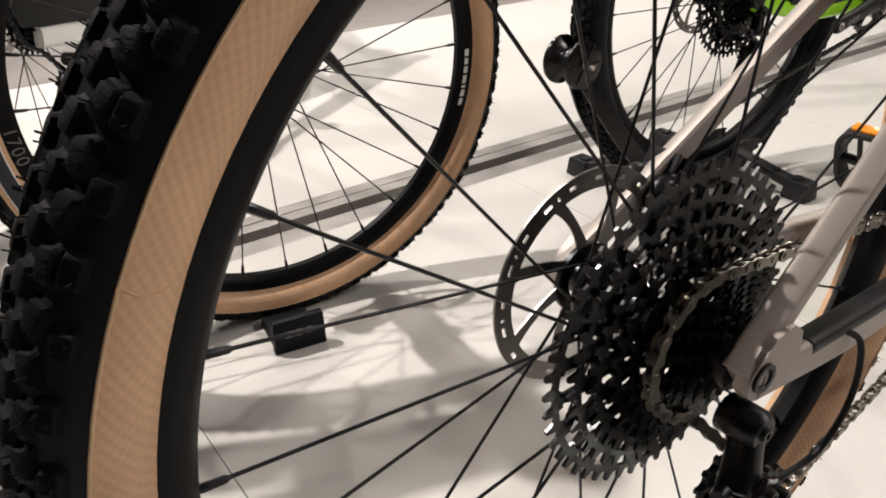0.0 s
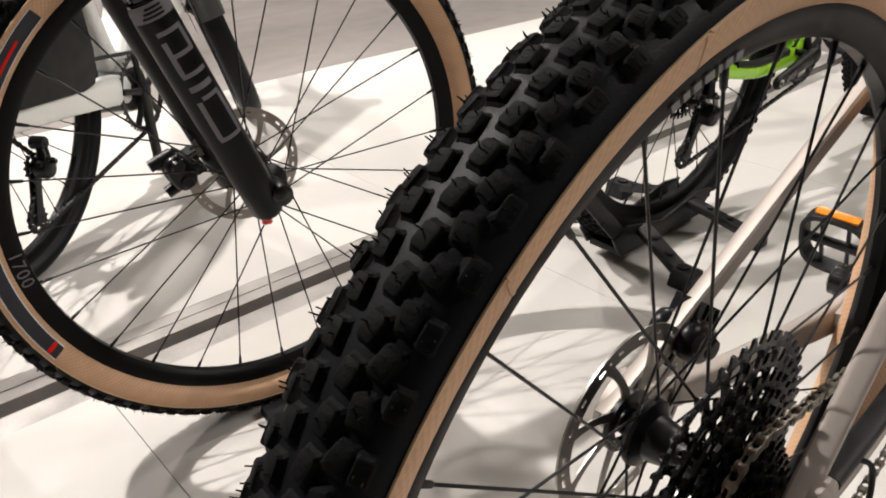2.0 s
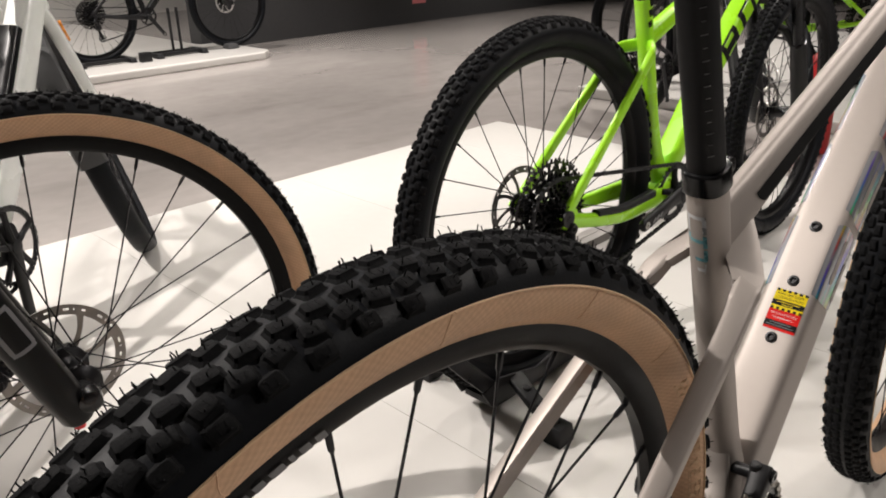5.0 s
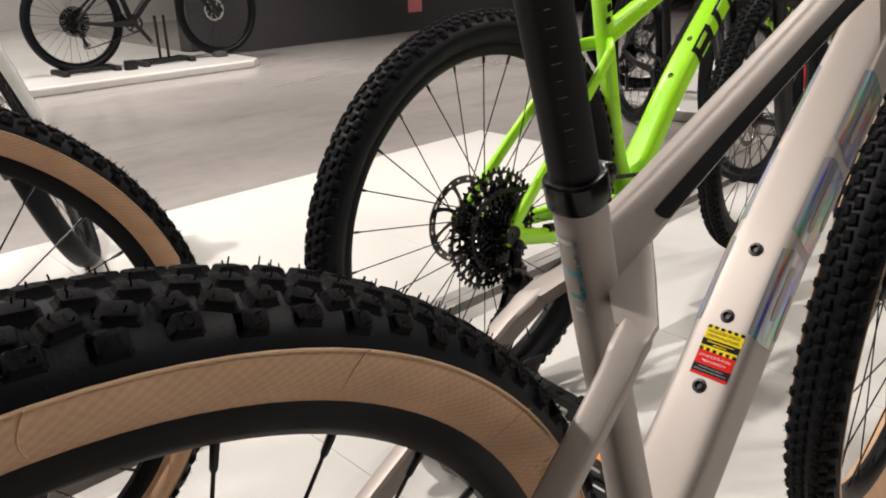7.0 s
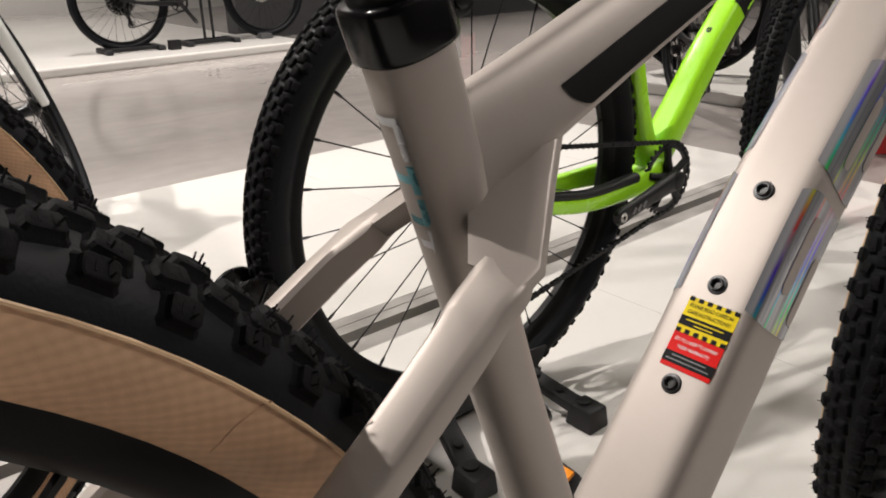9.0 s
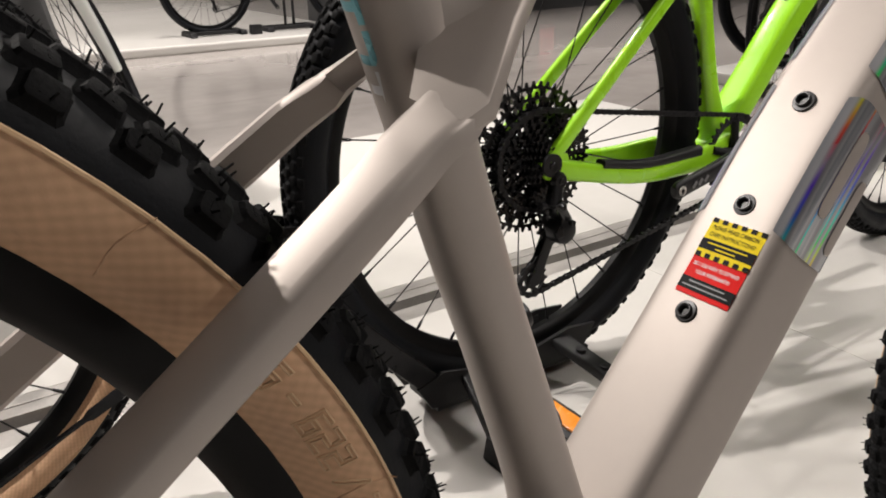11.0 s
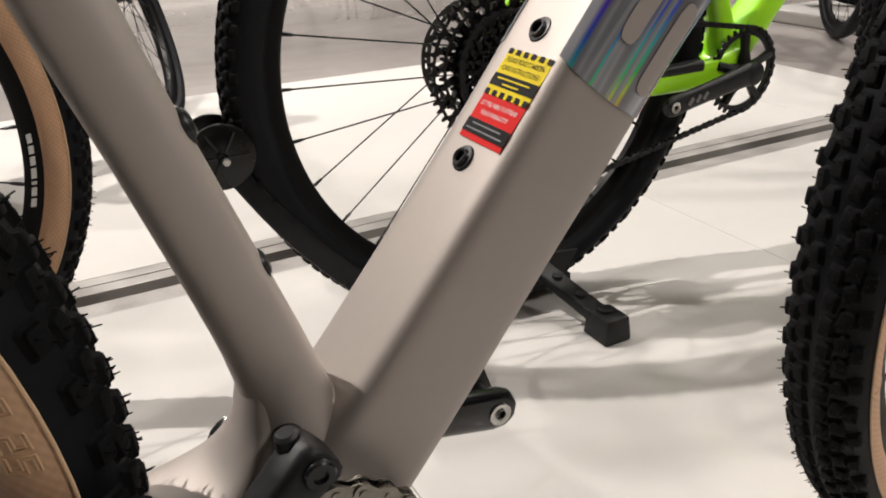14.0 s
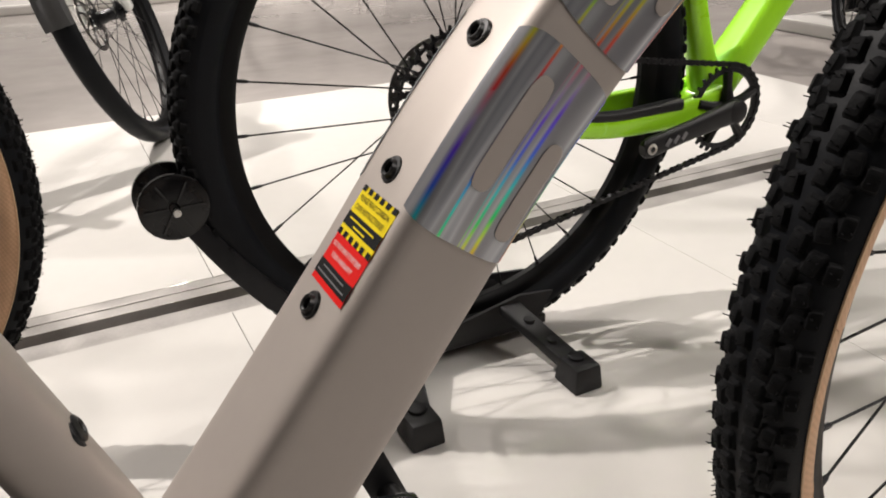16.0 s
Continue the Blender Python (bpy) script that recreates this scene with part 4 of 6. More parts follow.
def derailleur(bike, hang, up_pulley, low_pulley, y, label="black rear derailleur"):
    """Hanger knuckle, two parallel links, a cage knuckle with its round clutch, cage plates and jockey wheels."""
    h, u, w = Vector((hang[0], y, hang[1])), Vector((up_pulley[0], y + 0.012, up_pulley[1])), Vector((low_pulley[0], y + 0.014, low_pulley[1]))
    k = h + Vector((-0.012, -0.012, -0.035))
    b = Build()
    b.tube([h + Vector((0, 0.012, 0)), h - Vector((0, 0.010, 0)), h - Vector((0, 0.014, 0))], [0.0125, 0.0125, 0.010], 18)
    arm_between(b, h + Vector((0, -0.004, -0.004)), k, 0.022, 0.026, 0.018, 0.024, 2.6)
    b.tube([k + Vector((-0.016, 0, 0.004)), k + Vector((-0.024, -0.002, 0.006))], [0.0062, 0.0048], 12)
    body = part("derailleur", b, BLACKMETAL, bike, label)
    e = u + Vector((0.004, -0.020, 0.010))
    for dy, dz in ((-0.012, 0.006), (0.010, -0.006)):
        c = Build()
        arm_between(c, k + Vector((0.002, dy, dz)), e + Vector((0, dy * 0.8, dz)), 0.017, 0.015, 0.005, 0.005, 3)
        part("link_plate", c, GLOSS, body, "glossy black link plate")
    c = Build()
    c.revolve([(0.0, -0.036), (0.010, -0.036), (0.0175, -0.033), (0.020, -0.027), (0.020, -0.010), (0.014, -0.006), (0.0, -0.006)], 24, centre=u)
    c.tube([e + Vector((-0.004, -0.012, 0.004)), e + Vector((-0.004, 0.012, 0.004))], 0.010, 16)
    part("clutch", c, BLACKMETAL, body, "round black clutch housing")
    for p in (k + Vector((0.004, -0.018, 0.004)), e + Vector((0.002, -0.018, 0.004)), h + Vector((0, -0.0145, 0))):
        c = Build()
        c.revolve([(0.0, -0.0005), (0.0022, -0.0005), (0.0024, -0.0022), (0.0042, -0.0022), (0.0048, 0.0004), (0.0048, 0.006)], 14, centre=p)
        part("pivot_bolt", c, STEELDARK, body, "dark steel pivot bolt")
    for dy in (-0.006, 0.006):
        c = Build()
        arm_between(c, u + Vector((0, dy, 0)), w + Vector((0, dy, 0)), 0.020, 0.022, 0.0022, 0.0022, 4)
        part("cage_plate", c, BLACKMETAL, body, "black derailleur cage plate")
    for p in (u, w):
        o = gear_outline(13, 0.0275, 0.0225)
        ang = [math.atan2(q[1], q[0]) for q in o]
        rows = [[(p.x + x, p.z + z) for x, z in o]] + [[(p.x + r * math.cos(a), p.z + r * math.sin(a)) for a in ang] for r in (0.0195, 0.0125, 0.006)]
        c = pierced_plate(rows, p.y - 0.002, p.y + 0.002, lambda l, j: l != 1 or j % 13 < 5)
        part("jockey_wheel", c, BLACK, body, "black jockey wheel", smooth=False)
    return u, w


def drive_chain(bike, bb, ring_r, y_ring, cog_c, cog_r, y_cog, u, w, material=None):
    """The chain round sprocket, pulleys and chainring."""
    pts = []
    bb = Vector(bb)
    for i in range(11):
        a = -math.pi / 2 + math.pi * i / 10
        pts.append((bb.x + ring_r * math.cos(a), bb.y + y_ring, bb.z + ring_r * math.sin(a)))
    for i in range(9):
        a = math.pi / 2 + math.pi * 0.95 * i / 8
        pts.append((cog_c[0] + cog_r * math.cos(a), y_cog, cog_c[1] + cog_r * math.sin(a)))
    for i in range(5):
        a = math.pi * 0.45 - math.pi * 0.9 * i / 4
        pts.append((u.x + 0.024 * math.cos(a), u.y, u.z + 0.024 * math.sin(a)))
    for i in range(5):
        a = math.pi * 0.75 + math.pi * 0.75 * i / 4
        pts.append((w.x + 0.024 * math.cos(a), w.y, w.z + 0.024 * math.sin(a)))
    pts.append(pts[0])
    return chain_links(bike, pts, material=material)


def caliper(bike, c, turn=0.0, label="black brake caliper with hose"):
    b = Build()
    c = Vector(c)
    m = Matrix.Rotation(turn, 3, "Y")
    for y0, y1, wd, hg in ((-0.020, -0.0035, 0.052, 0.034), (0.0035, 0.021, 0.054, 0.036)):
        rings = []
        for g, f in ((0, 0.72), (0.18, 0.93), (0.5, 1.0), (0.82, 0.93), (1, 0.72)):
            rings.append(section(c + m @ Vector((0, y0 + (y1 - y0) * g, 0)), (0, 1, 0), m @ Vector((0, 0, 1)), wd * f, hg * f, 2.8, 20))
        b.rings(rings)
    b.rings([section(c + m @ Vector((x, 0, 0.012)), m @ Vector((1, 0, 0)), m @ Vector((0, 0, 1)), 0.032 * f, 0.016 * f, 3, 14) for x, f in ((-0.018, 0.7), (-0.013, 1), (0.013, 1), (0.018, 0.7))])
    for x in (-0.020, 0.020):
        b.tube([c + m @ Vector((x, 0.006, 0.004)), c + m @ Vector((x * 1.1, 0.006, -0.028))], [0.010, 0.008], 14)
        b.tube([c + m @ Vector((x * 0.6, -0.0235, 0)), c + m @ Vector((x * 0.6, -0.018, 0))], [0.008, 0.010], 14)
    for i in range(4):
        b.box(c + m @ Vector((-0.015 + 0.010 * i, 0, 0.024)), (0.0022, 0.026, 0.014), m)
    return part("brake_caliper", b, BLACKMETAL, bike, label, angle=50)


# main bicycle: drivetrain
BB = (0.415, 0, 0.314)
crankset(main, BB, (0.245, -0.078, 0.352), (0.579, 0.072, 0.274), y_ring=-0.047, teeth=28)
u, w = derailleur(main, (-0.002, 0.333), (0.010, 0.268), (0.070, 0.214), -0.076)
drive_chain(main, BB, 0.0567, -0.047, (0, 0.3665), 0.0487, -0.042, u, w)
caliper(main, (0.0745, 0.064, 0.405), 0.6)
# gear cable loop at the dropout
b = Build()
b.tube([tuple(p) for p in smooth_path([(0.105, -0.070, 0.350), (0.118, -0.080, 0.338), (0.112, -0.086, 0.300), (0.085, -0.086, 0.268), (0.045, -0.080, 0.258)], 6)], 0.0023, 8)
part("gear_cable", b, BLACK, main, "black gear cable loop")
# chain guide on the seat tube
guide = Build()
arm_between(guide, (0.4215, -0.045, 0.388), (0.377, -0.051, 0.352), 0.024, 0.021, 0.020, 0.017, 4.5)
guide.tube([(0.4190, -0.018, 0.380), (0.4190, -0.046, 0.384)], 0.0065, 16)
guide.tube([(0.4140, -0.041, 0.392), (0.4130, -0.041, 0.3985), (0.4128, -0.041, 0.3998)], [0.0056, 0.0052, 0.0038], 14)
guide.rings([section((x, -0.0585, z), (1, 0, -0.2), (0, 0, 1), w_, h_, 4, 12) for x, z, w_, h_ in ((0.370, 0.352, 0.003, 0.010), (0.376, 0.351, 0.004, 0.017), (0.402, 0.346, 0.004, 0.017), (0.408, 0.345, 0.003, 0.010))])
guide.rings([section((x, -0.0365, z), (1, 0, -0.2), (0, 0, 1), w_, h_, 4, 12) for x, z, w_, h_ in ((0.370, 0.352, 0.003, 0.010), (0.376, 0.351, 0.004, 0.017), (0.402, 0.346, 0.004, 0.017), (0.408, 0.345, 0.003, 0.010))])
guide = part("chain_guide", guide, BLACK, main, "black plastic chain guide")
b = Build()
b.revolve([(0.0, -0.0015), (0.0028, -0.0015), (0.0032, -0.0030), (0.0058, -0.0030), (0.0066, -0.0020), (0.0066, 0.004)], 18, centre=(0.4200, -0.0550, 0.3872))
part("guide_bolt", b, GLOSS, guide, "black guide bolt")
# chain stay protector and axle end
b = Build()
bar_tube(b, [(0.06, -0.0685, 0.356, 0.0178, 0.012), (0.2, -0.0578, 0.338, 0.019, 0.012), (0.3, -0.0485, 0.331, 0.0195, 0.013), (0.35, -0.042, 0.334, 0.022, 0.014)], 3, 16)
part("stay_protector", b, BLACK, frame_part, "dark rubber chain stay protector")
b = Build()
b.revolve([(0.0035, -0.0800), (0.004, -0.0775), (0.0065, -0.0825), (0.0095, -0.0825), (0.0095, -0.072), (0.006, -0.072)], 20, centre=(0.0, 0, 0.3665))
part("axle_bolt", b, BLACKMETAL, frame_part, "black axle end")


# ---- patches that follow a tube's skin ----
DT = [(0.425, 0, 0.322, 0.064, 0.058), (0.470, 0, 0.377, 0.064, 0.055), (0.5365, 0, 0.4625, 0.062, 0.052), (0.6155, 0, 0.563, 0.060, 0.052), (0.740, 0, 0.683, 0.056, 0.054), (0.868, 0, 0.800, 0.050, 0.060)]
TT = [(0.338, 0, 0.640, 0.032, 0.05), (0.400, 0, 0.668, 0.036, 0.038), (0.530, 0, 0.722, 0.038, 0.033), (0.70, 0, 0.788, 0.040, 0.036), (0.852, 0, 0.836, 0.044, 0.050)]


def skin(pts, e, up, top=1.0):
    q = smooth_path(pts, 40)

    def at(i, ang, off):
        f = max(0, min(len(q) - 1.001, i * 40))
        j = int(f)
        r = q[j] * (1 - f + j) + q[j + 1] * (f - j)
        d = Vector(q[min(j + 2, len(q) - 1)][:3] - q[max(j - 1, 0)][:3]).normalized()
        upv = Vector(up)
        upv = (upv - d * upv.dot(d)).normalized()
        s = d.cross(upv)
        ca, sa = math.cos(ang), math.sin(ang)
        x = math.copysign(abs(ca) ** (2 / e), ca) * r[3] / 2
        y = math.copysign(abs(sa) ** (2 / e), sa) * r[4] / 2
        x *= 1 + (top - 1) * (0.5 + y / r[4])
        c = Vector(r[:3])
        p = c + s * x + upv * y
        return p + (s * x / (r[3] / 2) ** 1.0 + upv * y / (r[4] / 2)).normalized() * off
    return at


dt_skin = skin(DT, 6.5, (-0.79, 0, 0.61), 0.9)
tt_skin = skin(TT, 3.6, (0, 0, 1), 0.4)


def skin_patch(name, fn, i0, i1, a0, a1, off, material, parent, label="", n=18, k=26, cut=0.0):
    """A thin sheet between two stations and two angles (degrees); cut slants its ends."""
    return flank_patch(name, fn, i0, i1, lambda g: radians(a0 + (a1 - a0) * g), off, material, parent, label, n, k, cut)


def flank_patch(name, fn, i0, i1, ang, off, material, parent, label="", n=18, k=26, cut=0.0, bow=0.0):
    """A thin sheet on a tube's skin; ang gives its angle from one border (0) to the other (1); bow rounds its ends."""
    b = Build()
    rows, uv = [], []
    for a in range(k + 1):
        g = a / k
        q = bow * (1 - math.sqrt(max(0.0, 1 - abs(2 * g - 1) ** 3)))
        j0, j1 = i0 + q + cut * (g - 0.5), i1 - q + cut * (g - 0.5)
        rows.append([fn(j0 + (j1 - j0) * j / n, ang(g), off) for j in range(n + 1)])
        uv += [(j0 + (j1 - j0) * j / n - 2.44, g) for j in range(n + 1)]
    verts = [p for r in rows for p in r]
    faces = []
    for a in range(k):
        for j in range(n):
            o = a * (n + 1) + j
            faces.append((o, o + 1, o + n + 2, o + n + 1))
    b.add(verts, faces)
    ob = part(name, b, material, parent, label)
    me = ob.data
    lay = me.uv_layers.new(name="flank")
    for lp in me.loops:
        lay.data[lp.index].uv = uv[lp.vertex_index]
    return ob


# foil lettering shapes on both flanks of the down tube
def across(s0, s1, flip):
    """Angles that step evenly in height over the flat flank; s: -1 at its lower edge, 1 at its upper one."""
    def ang(g):
        q = s0 + (s1 - s0) * g
        a = math.copysign(math.asin(min(1.0, abs(q) ** 3.25)), q)
        return math.pi - a if flip else a
    return ang


for i0, i1, bars in ((2.44, 3.06, ((2.62, 2.98, 0.06, 0.42), (2.52, 2.86, -0.74, -0.40))), (3.12, 3.60, ((3.20, 3.50, 0.08, 0.42), (3.28, 3.56, -0.74, -0.40))), (3.66, 4.14, ((3.74, 4.02, 0.08, 0.42), (3.8, 4.08, -0.74, -0.40)))):
    for flip in (False, True):
        d = flank_patch("foil_decal", dt_skin, i0, i1, across(-0.95, 0.975, flip), 0.0005, FOIL, frame_part, "holographic foil shape with painted glints", 24, 40, bow=0.03)
        for j0, j1, a0, a1 in bars:
            flank_patch("decal_bar", dt_skin, j0, j1, across(a0, a1, flip), 0.0010, PAINT, d, "stone grey bar within the foil", 14, 12, bow=0.045)
# black stripe on the top tube's flanks
for flip in (False, True):
    f = (lambda a: 180 - a) if flip else (lambda a: a)
    skin_patch("stripe", tt_skin, 1.02, 3.4, f(-27), f(1), 0.0005, BLACKST, frame_part, "black stripe along the top tube", 40, 12, -0.10)


# bolts
def bolt(parent, c, normal, r=0.0046):
    b = Build()
    b.revolve([(0.0, -0.002), (0.0024, -0.002), (0.0026, -0.0002), (0.0034, 0.0006), (0.0038, 0.0006), (r - 0.0006, -0.0004), (r - 0.0004, -0.0012), (r + 0.0012, -0.0014), (r + 0.0016, -0.0022), (r + 0.0016, -0.005)], 20)
    q = Vector((0, 1, 0)).rotation_difference(Vector(normal))
    part("cage_bolt", b, STEELDARK, parent, "dark steel bottle cage bolt", Matrix.Translation(c) @ q.to_matrix().to_4x4())


UPN = Vector((-0.79, 0, 0.6135)).normalized()
for c in ((0.5165, 0, 0.4785), (0.5553, 0, 0.5293), (0.5948, 0, 0.5788)):
    bolt(frame_part, Vector(c) + UPN * 0.0030, UPN)
for c in ((0.4040, -0.001, 0.5130), (0.4240, -0.001, 0.4533)):
    bolt(frame_part, Vector(c), (0.947, 0, 0.32), 0.0062)


# ---- lettering ----
def letters(body, size, outline=0.0, spacing=1.0):
    """Flat or outlined letters as loose vertices and faces, centred on the origin."""
    cu = bpy.data.curves.new("lettering", "FONT")
    cu.body, cu.size, cu.align_x, cu.align_y, cu.space_character = body, size, "CENTER", "CENTER", spacing
    if outline:
        cu.fill_mode, cu.bevel_depth, cu.bevel_resolution = "NONE", outline, 0
        cu.resolution_u = 4
    ob = bpy.data.objects.new("lettering", cu)
    scene.collection.objects.link(ob)
    dg = bpy.context.evaluated_depsgraph_get()
    me = bpy.data.meshes.new_from_object(ob.evaluated_get(dg))
    vs = [tuple(v.co) for v in me.vertices]
    fs = [tuple(p.vertices) for p in me.polygons]
    bpy.data.objects.remove(ob)
    bpy.data.curves.remove(cu)
    bpy.data.meshes.remove(me)
    return vs, fs


# care sticker on the down tube: across (to the rider's right) and along the tube from the lowest bolt
ALONG = Vector((0.6135, 0, 0.79)).normalized()
SO = Vector((0.5165, -0.004, 0.4785)) + UPN * 0.0006


def on_sticker(a, s, h):
    """a: metres towards the near flank, s: metres up the tube from the lowest bolt."""
    drop = 0.026 * (1 - (1 - min(0.99, abs(a + 0.004) / 0.0277) ** 6.5) ** (1 / 6.5))
    return SO + Vector((0, -a, 0)) + ALONG * s + UPN * (h - drop)


def sheet(name, a0, a1, s0, s1, h, material, parent, label=""):
    b = Build()
    n = 8
    vs = [on_sticker(a0 + (a1 - a0) * i / n, s, h) for s in (s0, s1) for i in range(n + 1)]
    b.add(vs, [(i, i + 1, i + n + 2, i + n + 1) for i in range(n)])
    return part(name, b, material, parent, label)


def line_on(body, size, a, s, h, material, parent, width=None):
    vs, fs = letters(body, size)
    if width:
        x0, x1 = min(v[0] for v in vs), max(v[0] for v in vs)
        q = width / (x1 - x0)
        vs = [(v[0] * q, v[1], v[2]) for v in vs]
    b = Build()
    b.add([on_sticker(a + x, s + y, h) for x, y, z in vs], fs)
    return part("lettering", b, material, parent, body.lower() + " in small print")


H1, H2, H3 = 0.0004, 0.0007, 0.0010
st = sheet("care_sticker", -0.0163, 0.0163, 0.0085, 0.0525, H1, REDST, frame_part, "yellow, red and black care sticker")
sheet("panel", -0.0163, 0.0163, 0.0300, 0.0525, H2, YELLOW, st, "yellow panel")
sheet("panel", -0.0163, 0.0163, 0.0345, 0.0405, H3 - 0.0001, BLACKST, st, "black band")
sheet("panel", -0.0163, 0.0163, 0.0112, 0.0180, H2, BLACKST, st, "black band")
for i in range(6):
    a = -0.0143 + i * 0.0058
    for s in (0.0503, 0.0302):
        sheet("hazard_mark", a - 0.0016, a + 0.0016, s - 0.0002, s + 0.0024, H3, BLACKST, st)
line_on("PLEASE READ CARBON", 0.0034, 0, 0.0474, H3, BLACKST, st, 0.0275)
line_on("CARE INSTRUCTIONS!", 0.0034, 0, 0.0433, H3, BLACKST, st, 0.0275)
line_on("DO YOU WISH TO EXTEND", 0.0030, 0, 0.0258, H2, PRINT, st, 0.0275)
line_on("YOUR WARRANTY?", 0.0030, 0, 0.0216, H2, PRINT, st, 0.021)
for a0, a1, s in ((-0.012, 0.012, 0.0384), (-0.006, 0.006, 0.0360)):
    sheet("print_bar", a0, a1, s - 0.0004, s + 0.0003, H3 + 0.0003, YELLOW, st)
for a0, a1, s in ((-0.011, 0.011, 0.0160), (-0.014, 0.014, 0.0133)):
    sheet("print_bar", a0, a1, s - 0.0004, s + 0.0003, H3, GREYPRINT, st)


# tyre size moulded into the near tan wall of the rear tyre
def wall_profile(R, W, tan_r, bead=0.3135, rimw=0.0145):
    tb, kb, prof, amax = tyre_mesh(R, W, tan_r, random.Random(0), knobs=False)
    pts = []
    for i in range(41):
        a = amax + (2.75 - amax) * i / 40
        r, y = prof(a) if a < math.pi / 2 else (prof(a)[0], prof(math.pi / 2)[1] * (1 - 0.42 * ((a - math.pi / 2) / 1.18) ** 1.6))
        pts.append((r, y))
    pts.sort()
    rs, ys = np.array([p[0] for p in pts]), np.array([p[1] for p in pts])
    return lambda r: float(np.interp(r, rs, ys))


def ring_letters(parent, body, size, r_mid, mid_deg, prof, material, spin, outline=0.0, side=-1, off=0.0004, label="", spacing=1.0, name="lettering", top_out=True):
    vs, fs = letters(body, size, outline, spacing)
    b = Build()
    out = []
    for x, y, z in vs:
        a = radians(mid_deg) - (x if top_out else -x) / r_mid
        r = r_mid + (y if top_out else -y)
        out.append((r * math.cos(a), side * (prof(r) + off + z), r * math.sin(a)))
    b.add(out, fs)
    return part(name, b, material, parent, label, Matrix.Rotation(-spin, 4, "Y"))


main_wall = wall_profile(0.3648, 0.0605, 0.340)
STROKES = {
    "5": [[(1, 1), (0, 1), (0, 0.54), (1, 0.54), (1, 0), (0, 0)]], "2": [[(0, 1), (1, 1), (1, 0.5), (0, 0.5), (0, 0), (1, 0)]],
    "6": [[(1, 1), (0, 1), (0, 0), (1, 0), (1, 0.54), (0.34, 0.54)]], "9": [[(0, 0), (1, 0), (1, 1), (0, 1), (0, 0.46), (0.66, 0.46)]],
    "x": [[(0, 0), (1, 0.72)], [(0, 0.72), (1, 0)]], ".": [[(0.46, 0.02), (0.54, 0.02)]], "-": [[(0.1, 0.5), (0.9, 0.5)]], "/": [[(0, 0), (1, 1)]],
}


def moulded_letters(parent, body, r_mid, first_deg, prof, spin, wide=0.0056, high=0.0098, half=0.00075, line=0.00044, label=""):
    """Square figures drawn as a raised line round each stroke, tops outwards; first_deg: the middle of the first figure."""
    b = Build()
    at = 0.0
    step = {" ": 0.0042, ".": 0.0060, "-": 0.0085, "/": 0.0085}
    prev = None
    for ch in body:
        w = step.get(ch, 0.0096)
        at += 0 if prev is None else (prev + w) / 2
        prev = w
        for path in STROKES.get(ch, []):
            p = [Vector(((x - 0.5) * wide, (y - 0.5) * high)) for x, y in path]
            sides = []
            for sg in (1, -1):
                row = []
                for k, q in enumerate(p):
                    d0 = (q - p[k - 1]).normalized() if k else (p[1] - q).normalized()
                    d1 = (p[k + 1] - q).normalized() if k + 1 < len(p) else d0
                    n0, n1 = Vector((-d0.y, d0.x)), Vector((-d1.y, d1.x))
                    m = n0 + n1
                    m = m / max(0.6, m.dot(n0))
                    end = d0 * (half if k + 1 == len(p) else (-half if k == 0 else 0))
                    row.append(q + m * half * sg + end)
                sides.append(row)
            loop = sides[0] + sides[1][::-1]
            loop.append(loop[0])
            out = []
            for u, v in zip(loop, loop[1:]):
                for k in range(3):
                    q = u.lerp(v, k / 3)
                    r, a = r_mid + q.y, radians(first_deg) - (at + q.x) / r_mid
                    out.append((r * math.cos(a), -(prof(r) + 0.0002), r * math.sin(a)))
            out.append(out[0])
            b.tube(out, line, 6)
    # figures are tan like the wall; the lighter cream paints their lit edges
    return part("lettering", b, CREAM, parent, label, Matrix.Rotation(-spin, 4, "Y"))


moulded_letters(rear, "55 - 622 / 29 x 2.25", 0.3278, 32.5, main_wall, SPIN, label="moulded tyre size 55 - 622 / 29 x 2.25")


def wall_seams(parent, prof, spin, first=19.2, n=16, r0=0.318, r1=0.3402):
    """Fine raised lines across the tan wall, each ending in a rubber hair."""
    for i in range(n):
        b = Build()
        a = radians(first + 360 / n * i)
        p = []
        for j in range(7):
            r = r0 + (r1 - r0) * j / 6
            aa = a + 0.012 * math.sin(j * 0.5)
            p.append((r * math.cos(aa), -(prof(r) + 0.0001), r * math.sin(aa)))
        b.tube(p, 0.0004, 5)
        e = Vector(p[-1])
        b.tube([e, e + Vector((0.002 * math.cos(a + 1), -0.004, 0.002 * math.sin(a + 1)))], [0.0004, 0.0002], 4)
        part("mould_seam", b, TAN, parent, "", Matrix.Rotation(-spin, 4, "Y"))


wall_seams(rear, main_wall, SPIN)
wall_seams(front, main_wall, 0, 172.0)


# pale bars in place of the maker's name on the rims
def rim_bars(parent, mid_deg, spin, widths, material, r0=0.2998, r1=0.3052, w=0.0148, name="rim_bar"):
    a = radians(mid_deg) + sum(widths) / 0.303 / 2 + 0.004 * len(widths)
    for k, wd in enumerate(widths):
        b = Build()
        n = 5
        vs = []
        for rr in (r0, r1):
            y = w * (0.80 + 0.24 * (rr - 0.292) / 0.0165)
            for i in range(n + 1):
                aa = a - wd / 0.303 * i / n + (0.006 if rr == r1 else 0)
                vs.append((rr * math.cos(aa), -y - 0.0007, rr * math.sin(aa)))
        b.add(vs, [(i, i + 1, i + n + 2, i + n + 1) for i in range(n)])
        part(name, b, material, parent, "", Matrix.Rotation(-spin, 4, "Y"))
        a -= wd / 0.303 + 0.010


